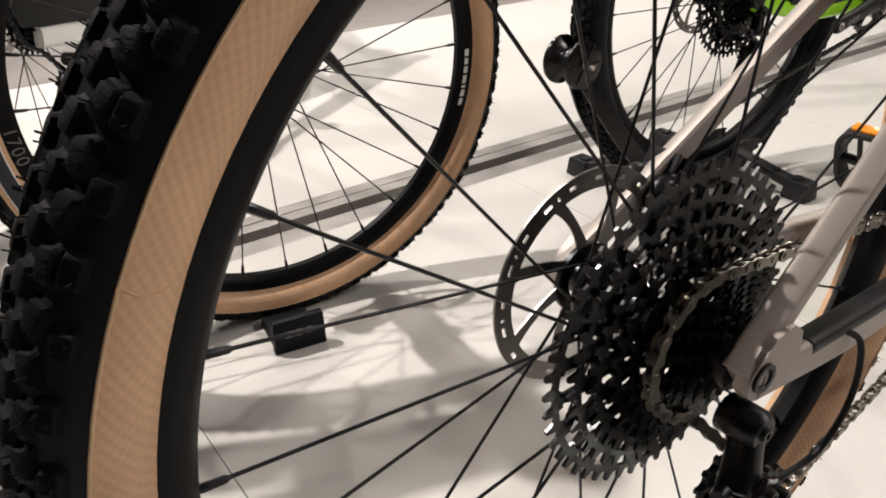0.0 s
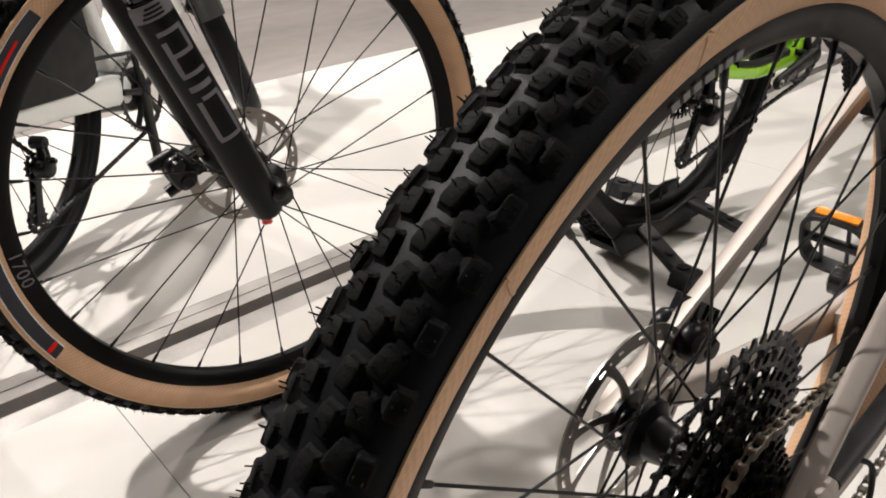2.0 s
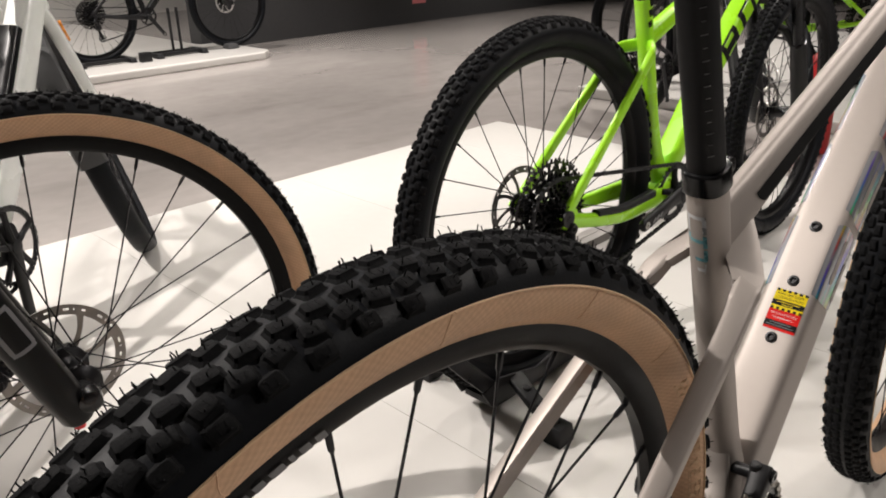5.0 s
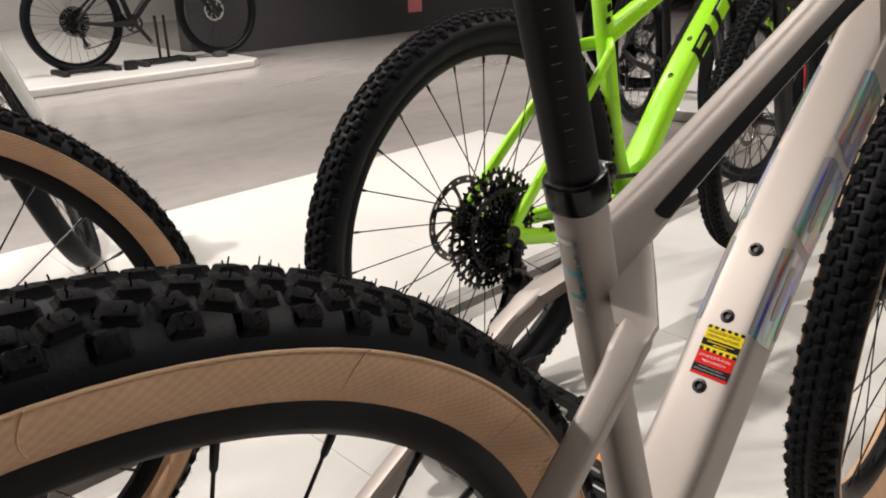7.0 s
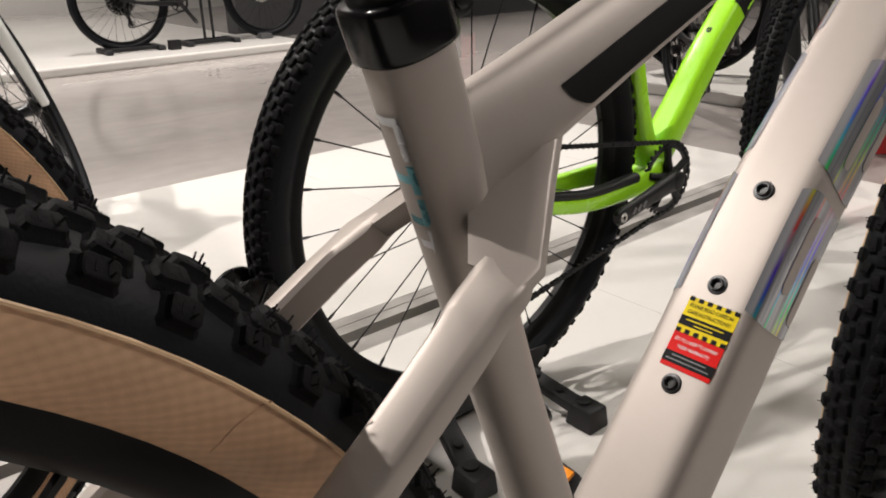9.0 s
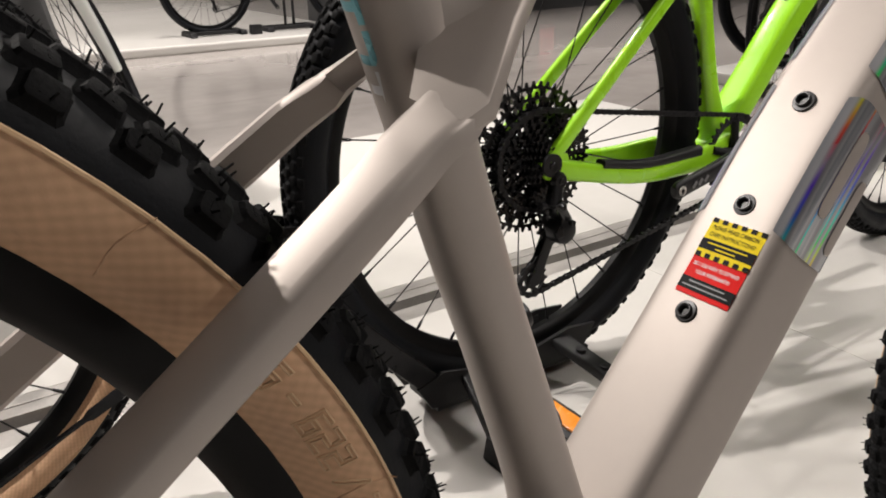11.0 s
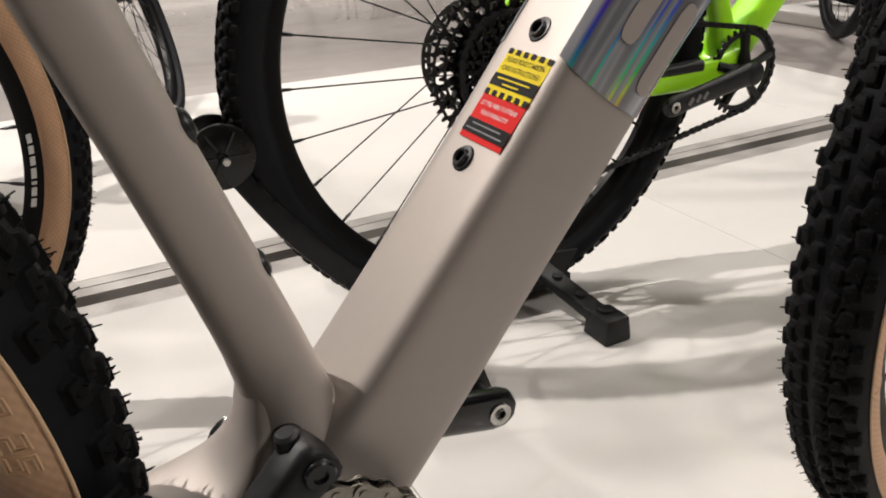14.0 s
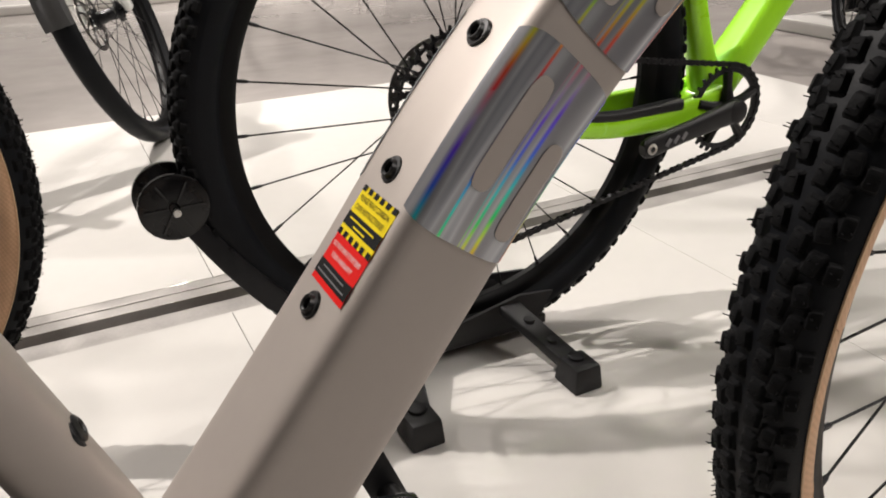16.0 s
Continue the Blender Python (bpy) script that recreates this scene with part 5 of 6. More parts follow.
rim_bars(rear, 105.0, SPIN, (0.006, 0.005, 0.006, 0.008, 0.003, 0.006, 0.006), GREYPRINT)
rim_bars(dark_wheel, -9.0, 0, (0.010, 0.009, 0.010, 0.012, 0.004, 0.010, 0.010), PRINT)
dark_rim = lambda r: 0.0145 * (0.80 + 0.24 * (r - 0.292) / 0.0165)
ring_letters(dark_wheel, "1700", 0.021, 0.303, 187.0, dark_rim, GREYPRINT, 0, label="grey rim figures 1700", spacing=1.15, top_out=False)

# dark printed band on the tan wall of the black bicycle's tyre
dark_wall = wall_profile(0.3615, 0.056, 0.339)


def wall_band(parent, a0, a1, r0, r1, material, label, off=0.0006, name="wall_band"):
    b = Build()
    n, k = 40, 6
    vs = []
    for j in range(k + 1):
        r = r0 + (r1 - r0) * j / k
        for i in range(n + 1):
            a = radians(a0 + (a1 - a0) * i / n)
            vs.append((r * math.cos(a), -(dark_wall(r) + off), r * math.sin(a)))
    b.add(vs, [(j * (n + 1) + i, j * (n + 1) + i + 1, (j + 1) * (n + 1) + i + 1, (j + 1) * (n + 1) + i) for j in range(k) for i in range(n)])
    return part(name, b, material, parent, label)


NAVY = mat("navy print", (0.012, 0.014, 0.022), 0.45, var=0.3, scale=60)
wall_band(dark_wheel, 132, 208, 0.3185, 0.3335, NAVY, "dark navy band printed on the tan wall")
wall_band(dark_wheel, 205.2, 206.2, 0.3195, 0.3325, REDST, "small red mark on the dark band", 0.0010, "red_mark")
wall_band(dark_wheel, 138, 159, 0.3240, 0.3272, REDST, "red print on the dark band", 0.0010, "red_mark")
wall_band(dark_wheel, 132, 208, 0.3172, 0.3185, PRINT, "pale line along the dark band", 0.0008, "band_line")
wall_band(dark_wheel, 132, 208, 0.3335, 0.3346, PRINT, "pale line along the dark band", 0.0008, "band_line")
wall_seams(dark_wheel, dark_wall, 0, 7.0)

# marks on the seat post, shapes on the seat tube
for i in range(15):
    b = Build()
    c = q0 + PD * (0.030 + i * 0.0095)
    n2 = Vector((-0.70, -0.71, -0.23)).normalized()
    tv = PD.cross(n2).normalized()
    m = Matrix((tv, PD, n2)).transposed()
    b.box(c + n2 * 0.0148, (0.0032 if i % 2 else 0.0050, 0.0005, 0.0008), m)
    part("scale_mark", b, TICK, post)
stv = (Vector((0.322, 0, 0.714)) - Vector((0.426, 0, 0.403))).normalized()
n3 = Vector((-0.985, 0.174, 0.0))
n3 = (n3 - stv * n3.dot(stv)).normalized()


def tube_strip(a0, a1, s0, s1, material, label, r=0.0172):
    """A thin plate bent round the seat tube; a: degrees from its middle line, s: metres down the tube."""
    vs = []
    for k in range(7):
        nn = Matrix.Rotation(radians(a0 + (a1 - a0) * k / 6), 3, stv) @ n3
        for d in (s0, s1):
            vs.append(Vector((0.3255, 0, 0.7035)) - stv * d + nn * r)
    b = Build()
    b.add([tuple(v) for v in vs], [(2 * k, 2 * k + 1, 2 * k + 3, 2 * k + 2) for k in range(6)])
    part("foil_mark", b, material, frame_part, label)


SILVER = mat("silver foil print", (0.60, 0.61, 0.63), 0.3, 0.6, var=0.1, scale=60)
TEAL = mat("teal foil print", (0.15, 0.40, 0.46), 0.3, 0.4, var=0.2, scale=60)
for k, (d0, ln, mid) in enumerate(((0.034, 0.017, 0.0), (0.053, 0.012, 0.5), (0.067, 0.012, 1.0), (0.081, 0.014, 0.5))):
    m = TEAL if k in (1, 2) else SILVER
    for a0 in (-30, 20):
        tube_strip(a0, a0 + 11, d0, d0 + ln, m, "thin foil mark on the seat tube")
    c = d0 + (ln - 0.0035) * mid
    tube_strip(-19, 20, c, c + 0.0035, m, "thin foil mark on the seat tube")

# ---- black bicycle: fork dressing ----
FA = Vector((-0.0219, 0, 0.359))
FD = (Vector((-0.204, 0, 0.83)) - Vector((-0.023, 0, 0.359))).normalized()


def leg_mark(s0, s1, a0, a1, material, label="", r=0.0239, name="leg_bar", gap=-0.060):
    """A patch on the near lower leg between two heights and two angles round it."""
    b = Build()
    x = Vector((0, -1, 0))
    y = FD.cross(x).normalized()
    n, vs = 8, []
    for s in (s0, s1):
        for i in range(n + 1):
            a = radians(a0 + (a1 - a0) * i / n)
            vs.append(FA + Vector((0, gap, 0)) + FD * s + (x * math.cos(a) + y * math.sin(a)) * r)
    b.add(vs, [(i, i + 1, i + n + 2, i + n + 1) for i in range(n)])
    return part(name, b, material, dark_fork, label)


for s0, s1, a0, a1 in ((0.095, 0.100, -30, 45), (0.100, 0.150, 34, 48), (0.150, 0.155, -12, 45), (0.100, 0.150, -32, -18), (0.163, 0.170, -30, 40), (0.180, 0.185, -30, 45), (0.185, 0.225, -32, -18), (0.205, 0.210, -30, 45), (0.210, 0.235, 32, 46), (0.232, 0.237, -30, 45)):
    leg_mark(s0, s1, a0, a1, GREYPRINT)
leg_mark(0.250, 0.268, -70, 70, GREYPRINT, "grey printed band round the leg", 0.0238, "leg_band")
for i in range(3):
    leg_mark(0.253 + i * 0.0045, 0.2555 + i * 0.0045, -40 + 8 * i, 20, BLACKST, "", 0.0242, "print_bar")
b = Build()
b.revolve([(0.0, -0.004), (0.007, -0.004), (0.007, 0.008), (0.0, 0.008)], 16)
part("valve_cap", b, RED, dark_fork, "small red cap under the fork leg", Matrix.Translation(FA + Vector((0.009, -0.048, -0.043))) @ Matrix.Rotation(radians(90), 4, "X"))
b = Build()
b.revolve([(0.0, -0.085), (0.008, -0.085), (0.014, -0.082), (0.016, -0.074), (0.016, -0.06)], 20, centre=(0, 0, 0.359))
part("axle_end", b, GLOSS, dark_fork, "black axle end")
caliper(dark, (-0.088, 0.050, 0.372), 1.2)

# small chock under the black bicycle's tyre
ch = thing("wheel_chock", Matrix.Translation((0.010, 0.577, 0)) @ Matrix.Rotation(radians(-9), 4, "Z"), "small black plastic wheel chock beside the tan-wall tyre", "wheel chock")
b = Build()
b.box((0, 0, 0.026), (0.075, 0.014, 0.052), None, 0.96)
b.box((0, 0.040, 0.007), (0.070, 0.08, 0.014), None, 0.94)
cb = part("body", b, RUBBER, ch, bevel=0.003)
for x, wd in ((-0.016, 0.010), (-0.002, 0.012), (0.013, 0.009)):
    b = Build()
    b.box((x, -0.0075, 0.030), (wd, 0.0008, 0.010))
    part("print_bar", b, GREYPRINT, cb)


# ---- stand under the green bicycle ----
stand = thing("bicycle_stand", Matrix.Translation((0.884, 0.600, 0)), "black steel and plastic rear wheel stand under the green bicycle", "bicycle stand")
for k, (x, y) in enumerate(((0.115, -0.158), (-0.122, -0.158), (0.120, 0.165), (-0.125, 0.165))):
    b = Build()
    s = 1 if y > 0 else -1
    bar_tube(b, [(x * 0.72, s * 0.036, 0.066, 0.036, 0.016), (x * 0.86, s * 0.095, 0.046, 0.034, 0.016), (x, s * 0.155, 0.026, 0.034, 0.018)], 7, 20)
    for t in (0.35, 0.7):
        b.tube([(x * (0.72 + 0.28 * t), s * (0.036 + 0.12 * t), 0.070 - 0.040 * t), (x * (0.72 + 0.28 * t), s * (0.036 + 0.12 * t), 0.078 - 0.040 * t)], 0.008, 14)
    leg = part("leg", b, BLACK, stand, "black steel leg", bevel=0.001)
    b = Build()
    b.box((x * 1.02, s * 0.168, 0.019), (0.046, 0.052, 0.037), None, 0.86)
    b.tube([(x * 1.02, s * 0.160, 0.036), (x * 1.02, s * 0.160, 0.042)], 0.012, 16)
    part("foot", b, BLACK, leg, "black plastic foot", bevel=0.004)
b = Build()
for s in (-1, 1):
    b.prism([(-0.16, 0.03), (0.13, 0.03), (0.16, 0.075), (0.10, 0.082), (-0.02, 0.058), (-0.14, 0.085), (-0.185, 0.07)], s * 0.036, s * 0.042)
b.box((0, 0, 0.028), (0.30, 0.078, 0.014))
part("cradle", b, BLACK, stand, "black cradle plates beside the tyre", bevel=0.0015)
for s in (-1, 1):
    b = Build()
    bar_tube(b, [(-0.15, s * 0.038, 0.06, 0.006, 0.034), (-0.27, s * 0.030, 0.19, 0.006, 0.030), (-0.350, s * 0.008, 0.303, 0.006, 0.022)], 5, 14, (1, 0, 0.6))
    part("arm", b, BLACKMETAL, stand, "flat dark steel arm", bevel=0.0008)
b = Build()
b.revolve([(0.006, -0.028), (0.035, -0.028), (0.039, -0.026), (0.039, -0.021), (0.030, -0.017), (0.021, -0.010), (0.021, 0.010), (0.030, 0.017), (0.039, 0.021), (0.039, 0.026), (0.035, 0.028), (0.006, 0.028)], 40, centre=(-0.350, 0, 0.309))
rl = part("roller", b, SATIN, stand, "glossy black grooved roller behind the tyre")
for k in range(6):
    a = 2 * math.pi * k / 6
    m = Matrix.Rotation(-a, 3, "Y")
    r = Build().box(Vector((-0.350, -0.0285, 0.309)) + m @ Vector((0.020, 0, 0)), (0.026, 0.003, 0.0024), m)
    part("rib", r, GLOSS, rl)
b = Build()
b.tube([(-0.350, -0.046, 0.309), (-0.350, 0.046, 0.309)], 0.0045, 10)
part("roller_bolt", b, STEEL, rl, "steel roller bolt")

# ---- green bicycle: the rest ----
GBB = (0.42, 0, 0.315)
crankset(green, GBB, (0.252, -0.082, 0.290), (0.575, 0.080, 0.35), y_ring=-0.047, teeth=32, arm_mat=BLACK, left_pedal=False)
for f in (0.64, 0.73, 0.82):
    c = Vector((0.42, -0.066, 0.315)).lerp(Vector((0.252, -0.082, 0.290)), f)
    b = Build().box(c + Vector((0, -0.0083, 0)), (0.006, 0.0010, 0.012), Matrix.Rotation(0.6, 3, "Y"))
    part("crank_print", b, GREYPRINT, green, "grey print on the crank arm")
gu, gw = derailleur(green, (0.012, 0.345), (0.020, 0.270), (-0.012, 0.190), -0.062)
drive_chain(green, GBB, 0.0655, -0.047, (0, 0.368), 0.072, -0.040, gu, gw, BLACKMETAL)
gf = [o for o in green.children if o.name.startswith("frame")][0]
b = Build()
bar_tube(b, [(0.10, -0.0605, 0.352, 0.0195, 0.014), (0.2, -0.0575, 0.336, 0.0195, 0.014), (0.33, -0.0475, 0.334, 0.0195, 0.018)], 3, 14)
part("stay_protector", b, BLACK, gf, "black chain stay protector")
b = Build()
b.revolve([(0.0, -0.070), (0.009, -0.070), (0.0115, -0.068), (0.0115, -0.060)], 20, centre=(0.006, 0, 0.362))
part("axle_bolt", b, BLACKMETAL, gf, "black axle end")
b = Build()
b.tube([(0.318, 0, 0.72), (0.318 - 0.335 * 0.3, 0, 1.02)], 0.0138, 20)
part("seat_post", b, BLACK, green, "black seat post")
gdt = skin([(0.43, 0, 0.33, 0.06, 0.05), (0.50, 0, 0.415, 0.055, 0.05), (0.62, 0, 0.562, 0.052, 0.05), (0.86, 0, 0.80, 0.045, 0.055)], 4.0, (0, 0, 1))
for i0, i1, a0, a1 in ((2.12, 2.17, -60, 62), (2.17, 2.30, 44, 62), (2.17, 2.30, -8, 10), (2.17, 2.30, -60, -44), (2.30, 2.35, -60, 62), (2.42, 2.47, -60, 62), (2.47, 2.58, 44, 62), (2.58, 2.62, -60, 62), (2.70, 2.75, -60, 62), (2.75, 2.88, 44, 62), (2.75, 2.88, -60, -44)):
    skin_patch("letter_bar", gdt, i0, i1, a0, a1, 0.0006, BLACKST, gf, "", 4, 12)
for i in (1.88, 2.22):
    p = gdt(i, radians(90), 0.0)
    bolt(gf, p + Vector((-0.0012, 0, 0.0012)), (-0.707, 0, 0.707))
for i in range(3):
    b = Build()
    c = Vector((0.3185, -0.0172, 0.735 - 0.022 * i))
    b.box(c, (0.011, 0.0012, 0.017 - 0.003 * i), Matrix.Rotation(-0.32, 3, "Y"))
    part("letter_bar", b, BLACKST, gf)


# ---- white electric bicycle ----
white = thing("bicycle", Matrix.Translation((-0.143, 1.311, 0)) @ Matrix.Rotation(radians(39.4), 4, "Z"), "white electric bicycle with black tyres and its front wheel turned", "bicycle", "trekking bicycles")
wheel(white, "rear_wheel", Matrix.Translation((0.0, 0, 0.352)), R=0.352, W=0.056, tan=False, rear=True, label="black rear rim with smooth black tyre", rng_seed=12, detail=0, cogs=8)
n3 = Vector((0.90, -0.33, 0.29)).normalized()
wl = Matrix.Rotation(radians(-39.4), 3, "Z")
nl = wl @ n3
if nl.y < 0:
    nl = -nl
upw = (Vector((0, 0, 1)) - nl * nl.z).normalized()
fx = nl.cross(upw)
WF = Matrix((fx, nl, upw)).transposed().to_4x4()
WC = Vector((1.0127, 0.0428, 0.331))
wheel(white, "front_wheel", Matrix.Translation(WC) @ WF, R=0.350, W=0.058, tan=False, label="black front rim with smooth black tyre, turned", rng_seed=13, detail=0)


def white_frame():
    b = Build()
    bar_tube(b, [(0.43, 0, 0.27, 0.08, 0.08), (0.52, 0, 0.38, 0.08, 0.085), (0.66, 0, 0.57, 0.075, 0.08), (0.785, 0, 0.75, 0.065, 0.07)], 4, 28)
    bar_tube(b, [(0.43, 0, 0.28, 0.05, 0.05), (0.392, 0, 0.42, 0.036, 0.04), (0.35, 0, 0.60, 0.034, 0.038), (0.31, 0, 0.80, 0.034, 0.036)], 3, 22, (1, 0, 0.3))
    bar_tube(b, [(0.34, 0, 0.68, 0.04, 0.045), (0.56, 0, 0.74, 0.045, 0.05), (0.78, 0, 0.82, 0.05, 0.055)], 3, 22)
    bar_tube(b, [(0.808, 0, 0.72, 0.06, 0.06), (0.768, 0, 0.86, 0.056, 0.056)], 2.3, 22, (1, 0, 0.3))
    cs = [(-0.02, -0.066, 0.326, 0.02, 0.036), (0.15, -0.064, 0.308, 0.022, 0.050), (0.30, -0.058, 0.288, 0.026, 0.066), (0.40, -0.040, 0.262, 0.03, 0.06)]
    ss = [(0.0, -0.064, 0.36, 0.016, 0.022), (0.18, -0.055, 0.53, 0.016, 0.022), (0.34, -0.02, 0.66, 0.018, 0.026)]
    for s in (cs, mirror(cs), ss, mirror(ss)):
        bar_tube(b, s, 3.5, 18)
    return part("frame", b, WHITEPAINT, white, "white aluminium frame", angle=40)


wfr = white_frame()
b = Build()
b.rings([section((0.43, y, 0.255), (0, 1, 0), (0, 0, 1), s, s * 0.9, 3, 24) for y, s in ((-0.054, 0.08), (-0.048, 0.10), (0.050, 0.12), (0.058, 0.10))])
part("motor", b, BLACK, white, "black motor housing")
b = Build()
bar_tube(b, [(0.505, 0, 0.415, 0.06, 0.05), (0.60, 0, 0.545, 0.058, 0.05), (0.70, 0, 0.685, 0.05, 0.045)], 4, 20)
part("battery", b, GLOSS, wfr, "glossy black battery cover")
crankset(white, (0.43, 0, 0.25), (0.405, -0.085, 0.082), (0.455, 0.085, 0.418), y_ring=-0.062, teeth=44, arm_mat=BLACK, left_pedal=False, arms=5, amber=False)
wu, ww = derailleur(white, (0.035, 0.275), (0.022, 0.232), (-0.004, 0.138), -0.075)
drive_chain(white, (0.43, 0, 0.25), 0.089, -0.062, (0.0, 0.352), 0.05, -0.05, wu, ww, BLACKMETAL)
b = Build()
b.prism([(-0.060, 0.352), (0.205, 0.318), (0.240, 0.322), (0.256, 0.345), (0.262, 0.39), (0.245, 0.55), (0.10, 0.55), (-0.02, 0.47), (-0.075, 0.39)], -0.078, -0.073)
part("chain_guard", b, POST, white, "matt black chain guard", bevel=0.002)


def white_fork():
    b = Build()
    back = Vector((-0.38, 0, 0.925))
    A = Matrix.Translation(WC) @ WF
    for s in (-1, 1):
        pts = [A @ Vector((0.0, s * 0.06, 0.0)), A @ Vector((-0.04, s * 0.062, 0.12)), A @ Vector((-0.10, s * 0.060, 0.30)), A @ Vector((-0.125, s * 0.05, 0.385)), A @ Vector((-0.14, s * 0.02, 0.42))]
        bar_tube(b, [(*p, w_, h_) for p, w_, h_ in zip(pts, (0.022, 0.03, 0.034, 0.036, 0.036), (0.03, 0.036, 0.042, 0.045, 0.045))], 3.4, 18, A.to_3x3() @ Vector((1, 0, 0)))
    b.tube([A @ Vector((-0.14, 0, 0.40)), A @ Vector((-0.20, 0, 0.60))], 0.028, 20)
    f = part("fork", b, WHITEPAINT, white, "white fork with amber side reflectors")
    for s in (-1, 1):
        r = Build()
        r.box(A @ Vector((-0.088, s * 0.080, 0.315)), (0.012, 0.006, 0.055), A.to_3x3() @ Matrix.Rotation(-0.3, 3, "Y"))
        part("reflector", r, ORANGE, f, "amber reflector", bevel=0.001)


white_fork()
# mudguard over the front wheel, its lower end behind the tyre's widest reach
b = Build()
rings = []
for i in range(25):
    a = radians(62 + (176 - 62) * i / 24)
    e = 1.0 if 0 < i < 24 else 0.985
    rings.append([(r * e * math.cos(a), y, r * e * math.sin(a)) for r, y in ((0.352, -0.036), (0.366, -0.030), (0.372, -0.014), (0.373, 0.0), (0.372, 0.014), (0.366, 0.030), (0.352, 0.036), (0.362, 0.027), (0.368, 0.0), (0.362, -0.027))])
b.rings(rings)
part("mudguard", b, GREY_RUBBER, white, "dark grey front mudguard", Matrix.Translation(WC) @ WF)


# ---- simpler bicycles further off ----
PALESTEEL = mat("bright disc steel", (0.75, 0.74, 0.72), 0.45, 0.6, var=0.05, scale=60)
def far_bike(at, paint, label, wheel_label, steer=0.0, tan=False, knob=0, group="display bicycles", front_y=0.0):
    t = thing("bicycle", at, label, "bicycle", group)
    wheel(t, "rear_wheel", Matrix.Translation((0, 0, 0.362)), R=0.362, W=0.054, tan=tan, rear=True, label=wheel_label, detail=0, rng_seed=21)
    wheel(t, "front_wheel", Matrix.Translation((1.15, front_y, 0.362)) @ Matrix.Rotation(radians(steer), 4, "Z"), R=0.362, W=0.054, tan=tan, label=wheel_label, detail=0, rng_seed=22, disc=PALESTEEL, rotor=0.088)
    b = Build()
    bar_tube(b, [(0.43, 0, 0.33, 0.05, 0.05), (0.62, 0, 0.53, 0.05, 0.05), (0.88, 0, 0.77, 0.045, 0.055)], 3.5, 20)
    bar_tube(b, [(0.425, 0, 0.33, 0.04, 0.04), (0.32, 0, 0.70, 0.033, 0.034), (0.30, 0, 0.76, 0.033, 0.034)], 2.6, 18, (1, 0, 0.3))
    bar_tube(b, [(0.33, 0, 0.68, 0.034, 0.04), (0.86, 0, 0.84, 0.04, 0.045)], 3, 18)
    bar_tube(b, [(0.90, 0, 0.74, 0.05, 0.05), (0.85, 0, 0.87, 0.05, 0.05)], 2.2, 18, (1, 0, 0.3))
    ss = [(0, -0.06, 0.365, 0.014, 0.02), (0.2, -0.05, 0.54, 0.014, 0.02), (0.34, -0.012, 0.66, 0.016, 0.024)]
    cs = [(0, -0.06, 0.36, 0.016, 0.026), (0.2, -0.058, 0.325, 0.016, 0.026), (0.42, -0.03, 0.316, 0.026, 0.05)]
    for s in (ss, mirror(ss), cs, mirror(cs)):
        bar_tube(b, s, 3.4, 14)
    part("frame", b, paint, t, "bicycle frame", angle=40)
    fork(t, (1.15, front_y, 0.362), (0.915, 0, 0.735), 0.06, 0.021, 0.016, BLACK, BLACKMETAL, "black suspension fork")
    crankset(t, (0.42, 0, 0.315), (0.52, -0.08, 0.175), (0.32, 0.08, 0.455), teeth=32, arm_mat=BLACK, left_pedal=False)
    fu, fw_ = derailleur(t, (0.012, 0.345), (0.022, 0.27), (0.045, 0.19), -0.062)
    drive_chain(t, (0.42, 0, 0.315), 0.0655, -0.047, (0, 0.362), 0.05, -0.04, fu, fw_, BLACKMETAL)
    b = Build()
    b.tube([(0.30, 0, 0.75), (0.20, 0, 1.04)], 0.0138, 14)
    part("seat_post", b, BLACK, t, "black seat post")
    return t


FARB = Matrix.Translation((2.15, 5.72, 0))
far_bike(FARB, BLACK, "black mountain bicycle on stands across the aisle", "black wheel with slim tyre")
far_bike(Matrix.Translation((4.0, 2.17, 0)) @ Matrix.Rotation(radians(121.5), 4, "Z") @ Matrix.Translation((-1.15, 0, 0)), GREEN, "green and black bicycle on the platform beyond the aisle", "black wheel with slim tyre")
far_bike(Matrix.Translation((2.78, 1.0, -0.06)) @ Matrix.Rotation(radians(232), 4, "Z") @ Matrix.Translation((-1.15, 0, 0)), BLACK, "black bicycle standing on the grey floor beside the platform", "black wheel with slim tyre")


def wheel_stand(at, label):
    t = thing("bicycle_stand", at, label, "bicycle stand", "stands across the aisle")
    for s in (-1, 1):
        b = Build()
        bar_tube(b, [(-0.20, s * 0.06, 0.022, 0.03, 0.03), (0.20, s * 0.06, 0.022, 0.03, 0.03)], 4, 12)
        part("rail", b, BLACK, t, "black steel rail")
        b = Build()
        b.box((s * 0.19, 0, 0.018), (0.05, 0.26, 0.034), None, 0.9)
        part("foot", b, BLACK, t, "black plastic foot", bevel=0.003)
    return t


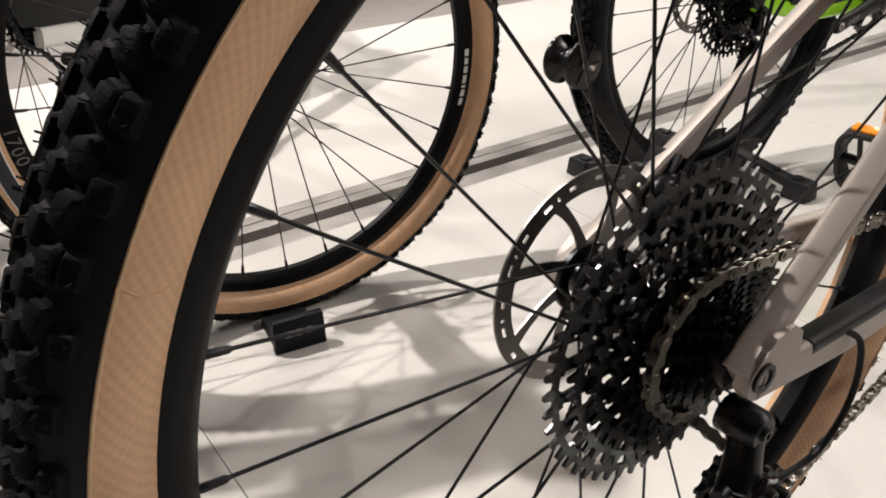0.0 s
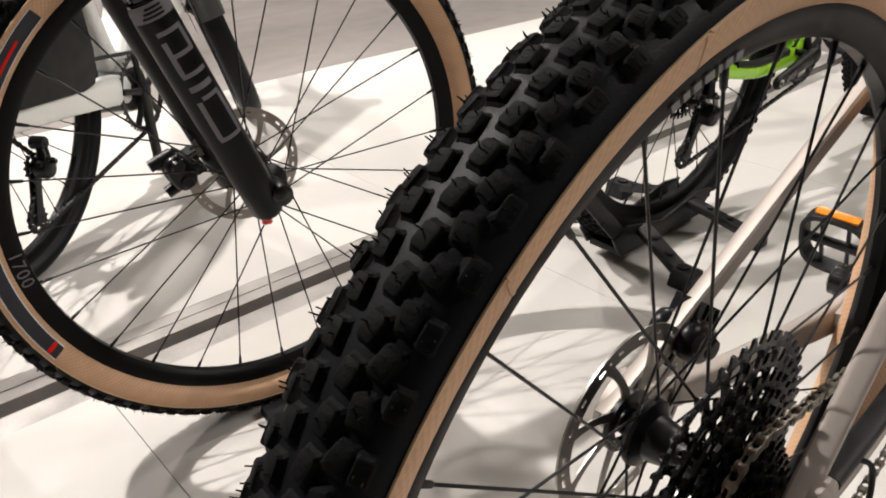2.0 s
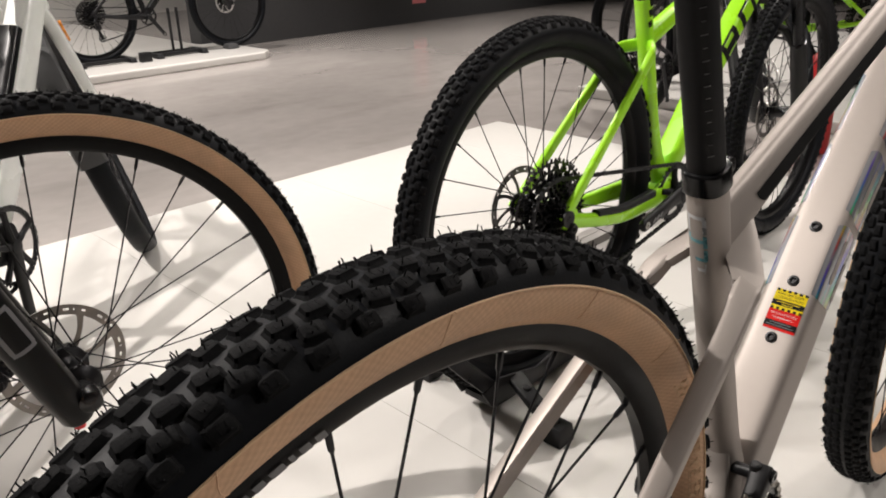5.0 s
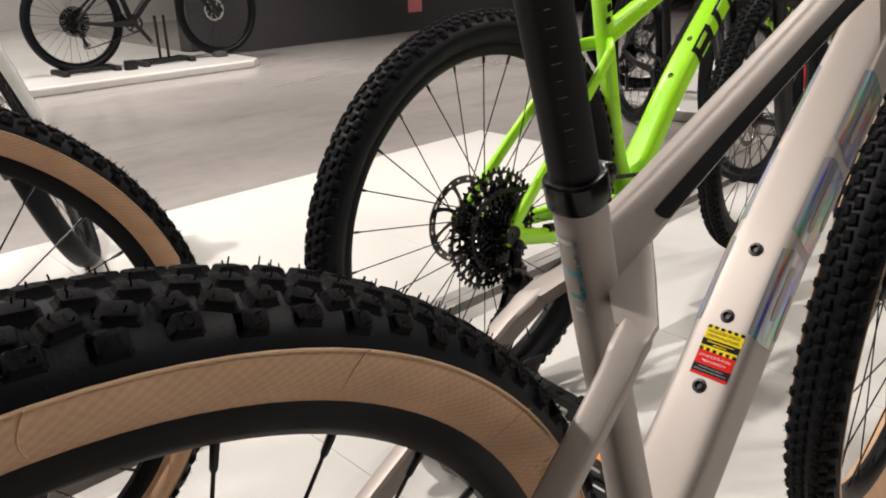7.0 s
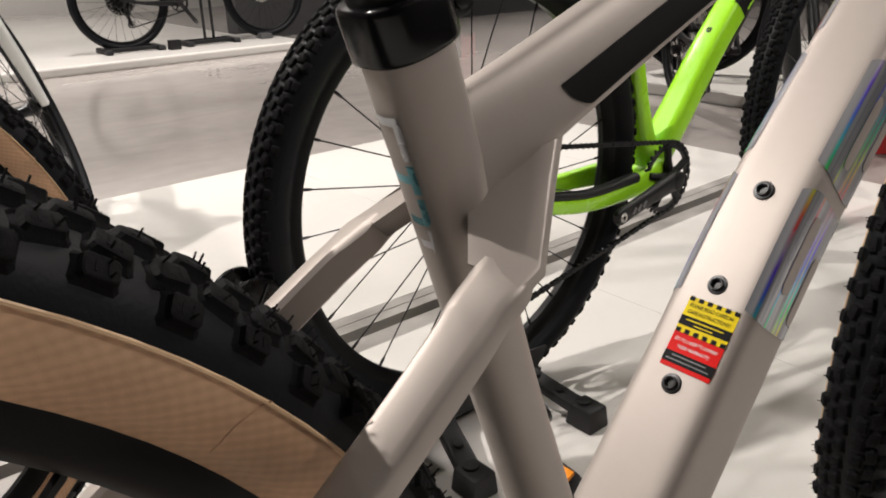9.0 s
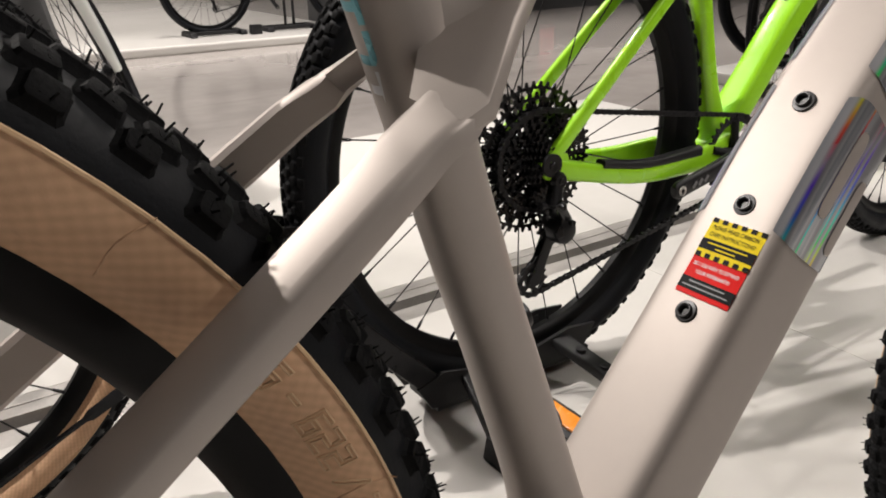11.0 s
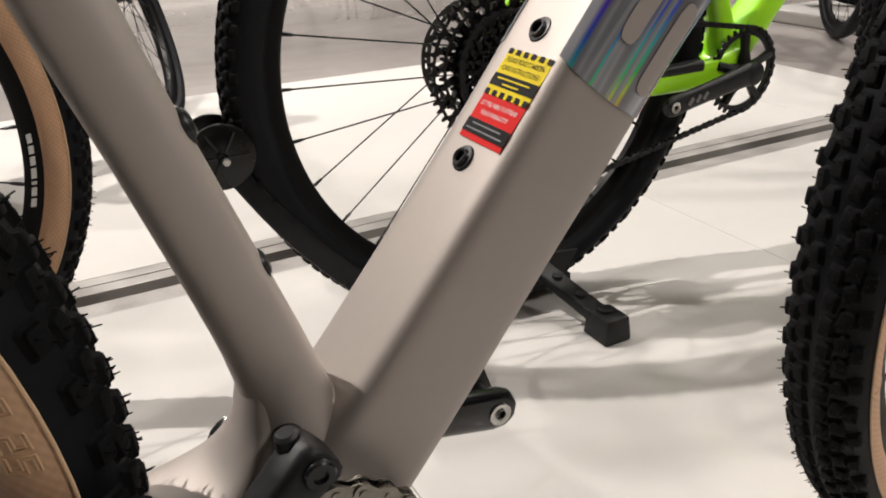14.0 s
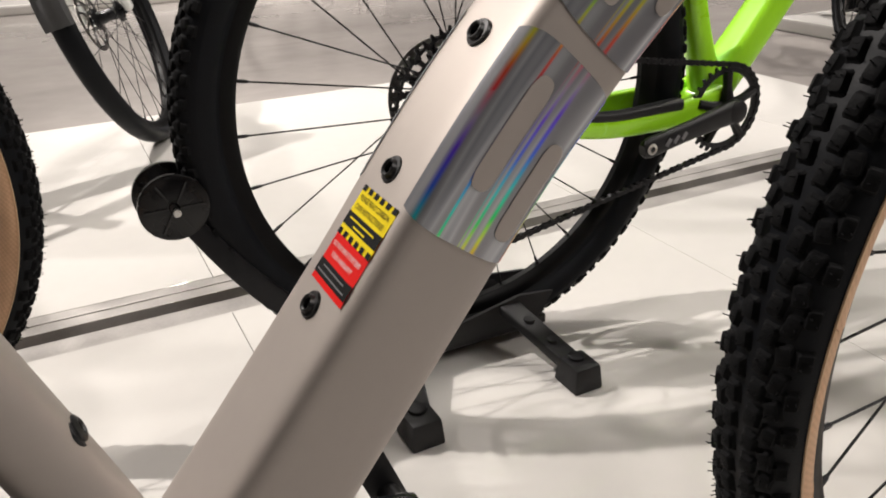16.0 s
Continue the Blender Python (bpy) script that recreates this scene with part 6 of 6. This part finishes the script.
wheel_stand(FARB @ Matrix.Translation((0.02, -0.02, 0)), "low black wheel stand under the far bicycle")
wheel_stand(FARB @ Matrix.Translation((0.62, -0.02, 0)), "low black stand with two posts under the far bicycle")
post_stand = [o for o in scene.objects if o.name.startswith("bicycle_stand")][-1]
for x in (-0.02, 0.05):
    b = Build()
    b.tube([(x, 0, 0.02), (x, 0, 0.36)], 0.011, 10)
    part("post", b, BLACK, post_stand, "black steel post")
bx = thing("wheel_chock", Matrix.Translation((2.44, 5.55, 0)), "small black block lying on the far white platform", "wheel chock")
b = Build()
b.box((0, 0, 0.035), (0.085, 0.06, 0.07), None, 0.92)
part("body", b, BLACK, bx, bevel=0.004)
fx2 = thing("wheel_chock", Matrix.Translation((3.24, 5.66, 0)), "small grey block under the far bicycle's front wheel", "wheel chock")
b = Build()
b.box((0, 0, 0.02), (0.10, 0.10, 0.04), None, 0.85)
part("body", b, GREY_RUBBER, fx2, bevel=0.004)


# ---- fire extinguisher on the grey floor ----
def turned(prof, n=28):
    b = Build()
    b.rings([[(r * math.cos(2 * math.pi * k / n), r * math.sin(2 * math.pi * k / n), z) for k in range(n)] for r, z in prof])
    return b


ext = thing("fire_extinguisher", Matrix.Translation((3.26, 0.915, -0.06)), "red fire extinguisher with black valve on the grey floor", "fire extinguisher")
body = part("body", turned([(0.060, 0.0), (0.066, 0.006), (0.066, 0.350), (0.062, 0.385), (0.046, 0.415), (0.024, 0.430), (0.018, 0.445)]), RED, ext, "red steel cylinder")
b = Build()
for z, h in ((0.30, 0.012), (0.265, 0.020), (0.235, 0.010), (0.20, 0.024)):
    a = [(0.0668 * math.cos(t), 0.0668 * math.sin(t)) for t in np.linspace(math.pi * 0.75, math.pi * 1.6, 14)]
    b.add([(x, y, q) for q in (z, z + h) for x, y in a], [(k, k + 1, k + 15, k + 14) for k in range(13)])
part("label_bars", b, PRINT, body, "pale printed bars on the cylinder")
b = turned([(0.017, 0.440), (0.020, 0.445), (0.020, 0.475), (0.014, 0.482)])
b.box((-0.03, 0, 0.492), (0.10, 0.020, 0.012), Matrix.Rotation(0.25, 3, "Y"))
b.box((-0.03, 0, 0.470), (0.09, 0.018, 0.010), Matrix.Rotation(-0.1, 3, "Y"))
part("valve", b, BLACK, ext, "black valve with lever", bevel=0.001)
b = Build()
b.tube([tuple(p) for p in smooth_path([(0.02, 0, 0.465), (0.07, 0.0, 0.44), (0.082, 0, 0.36), (0.078, 0, 0.22), (0.074, 0, 0.14)], 6)], 0.009, 10)
part("hose", b, BLACK, ext, "black rubber hose")
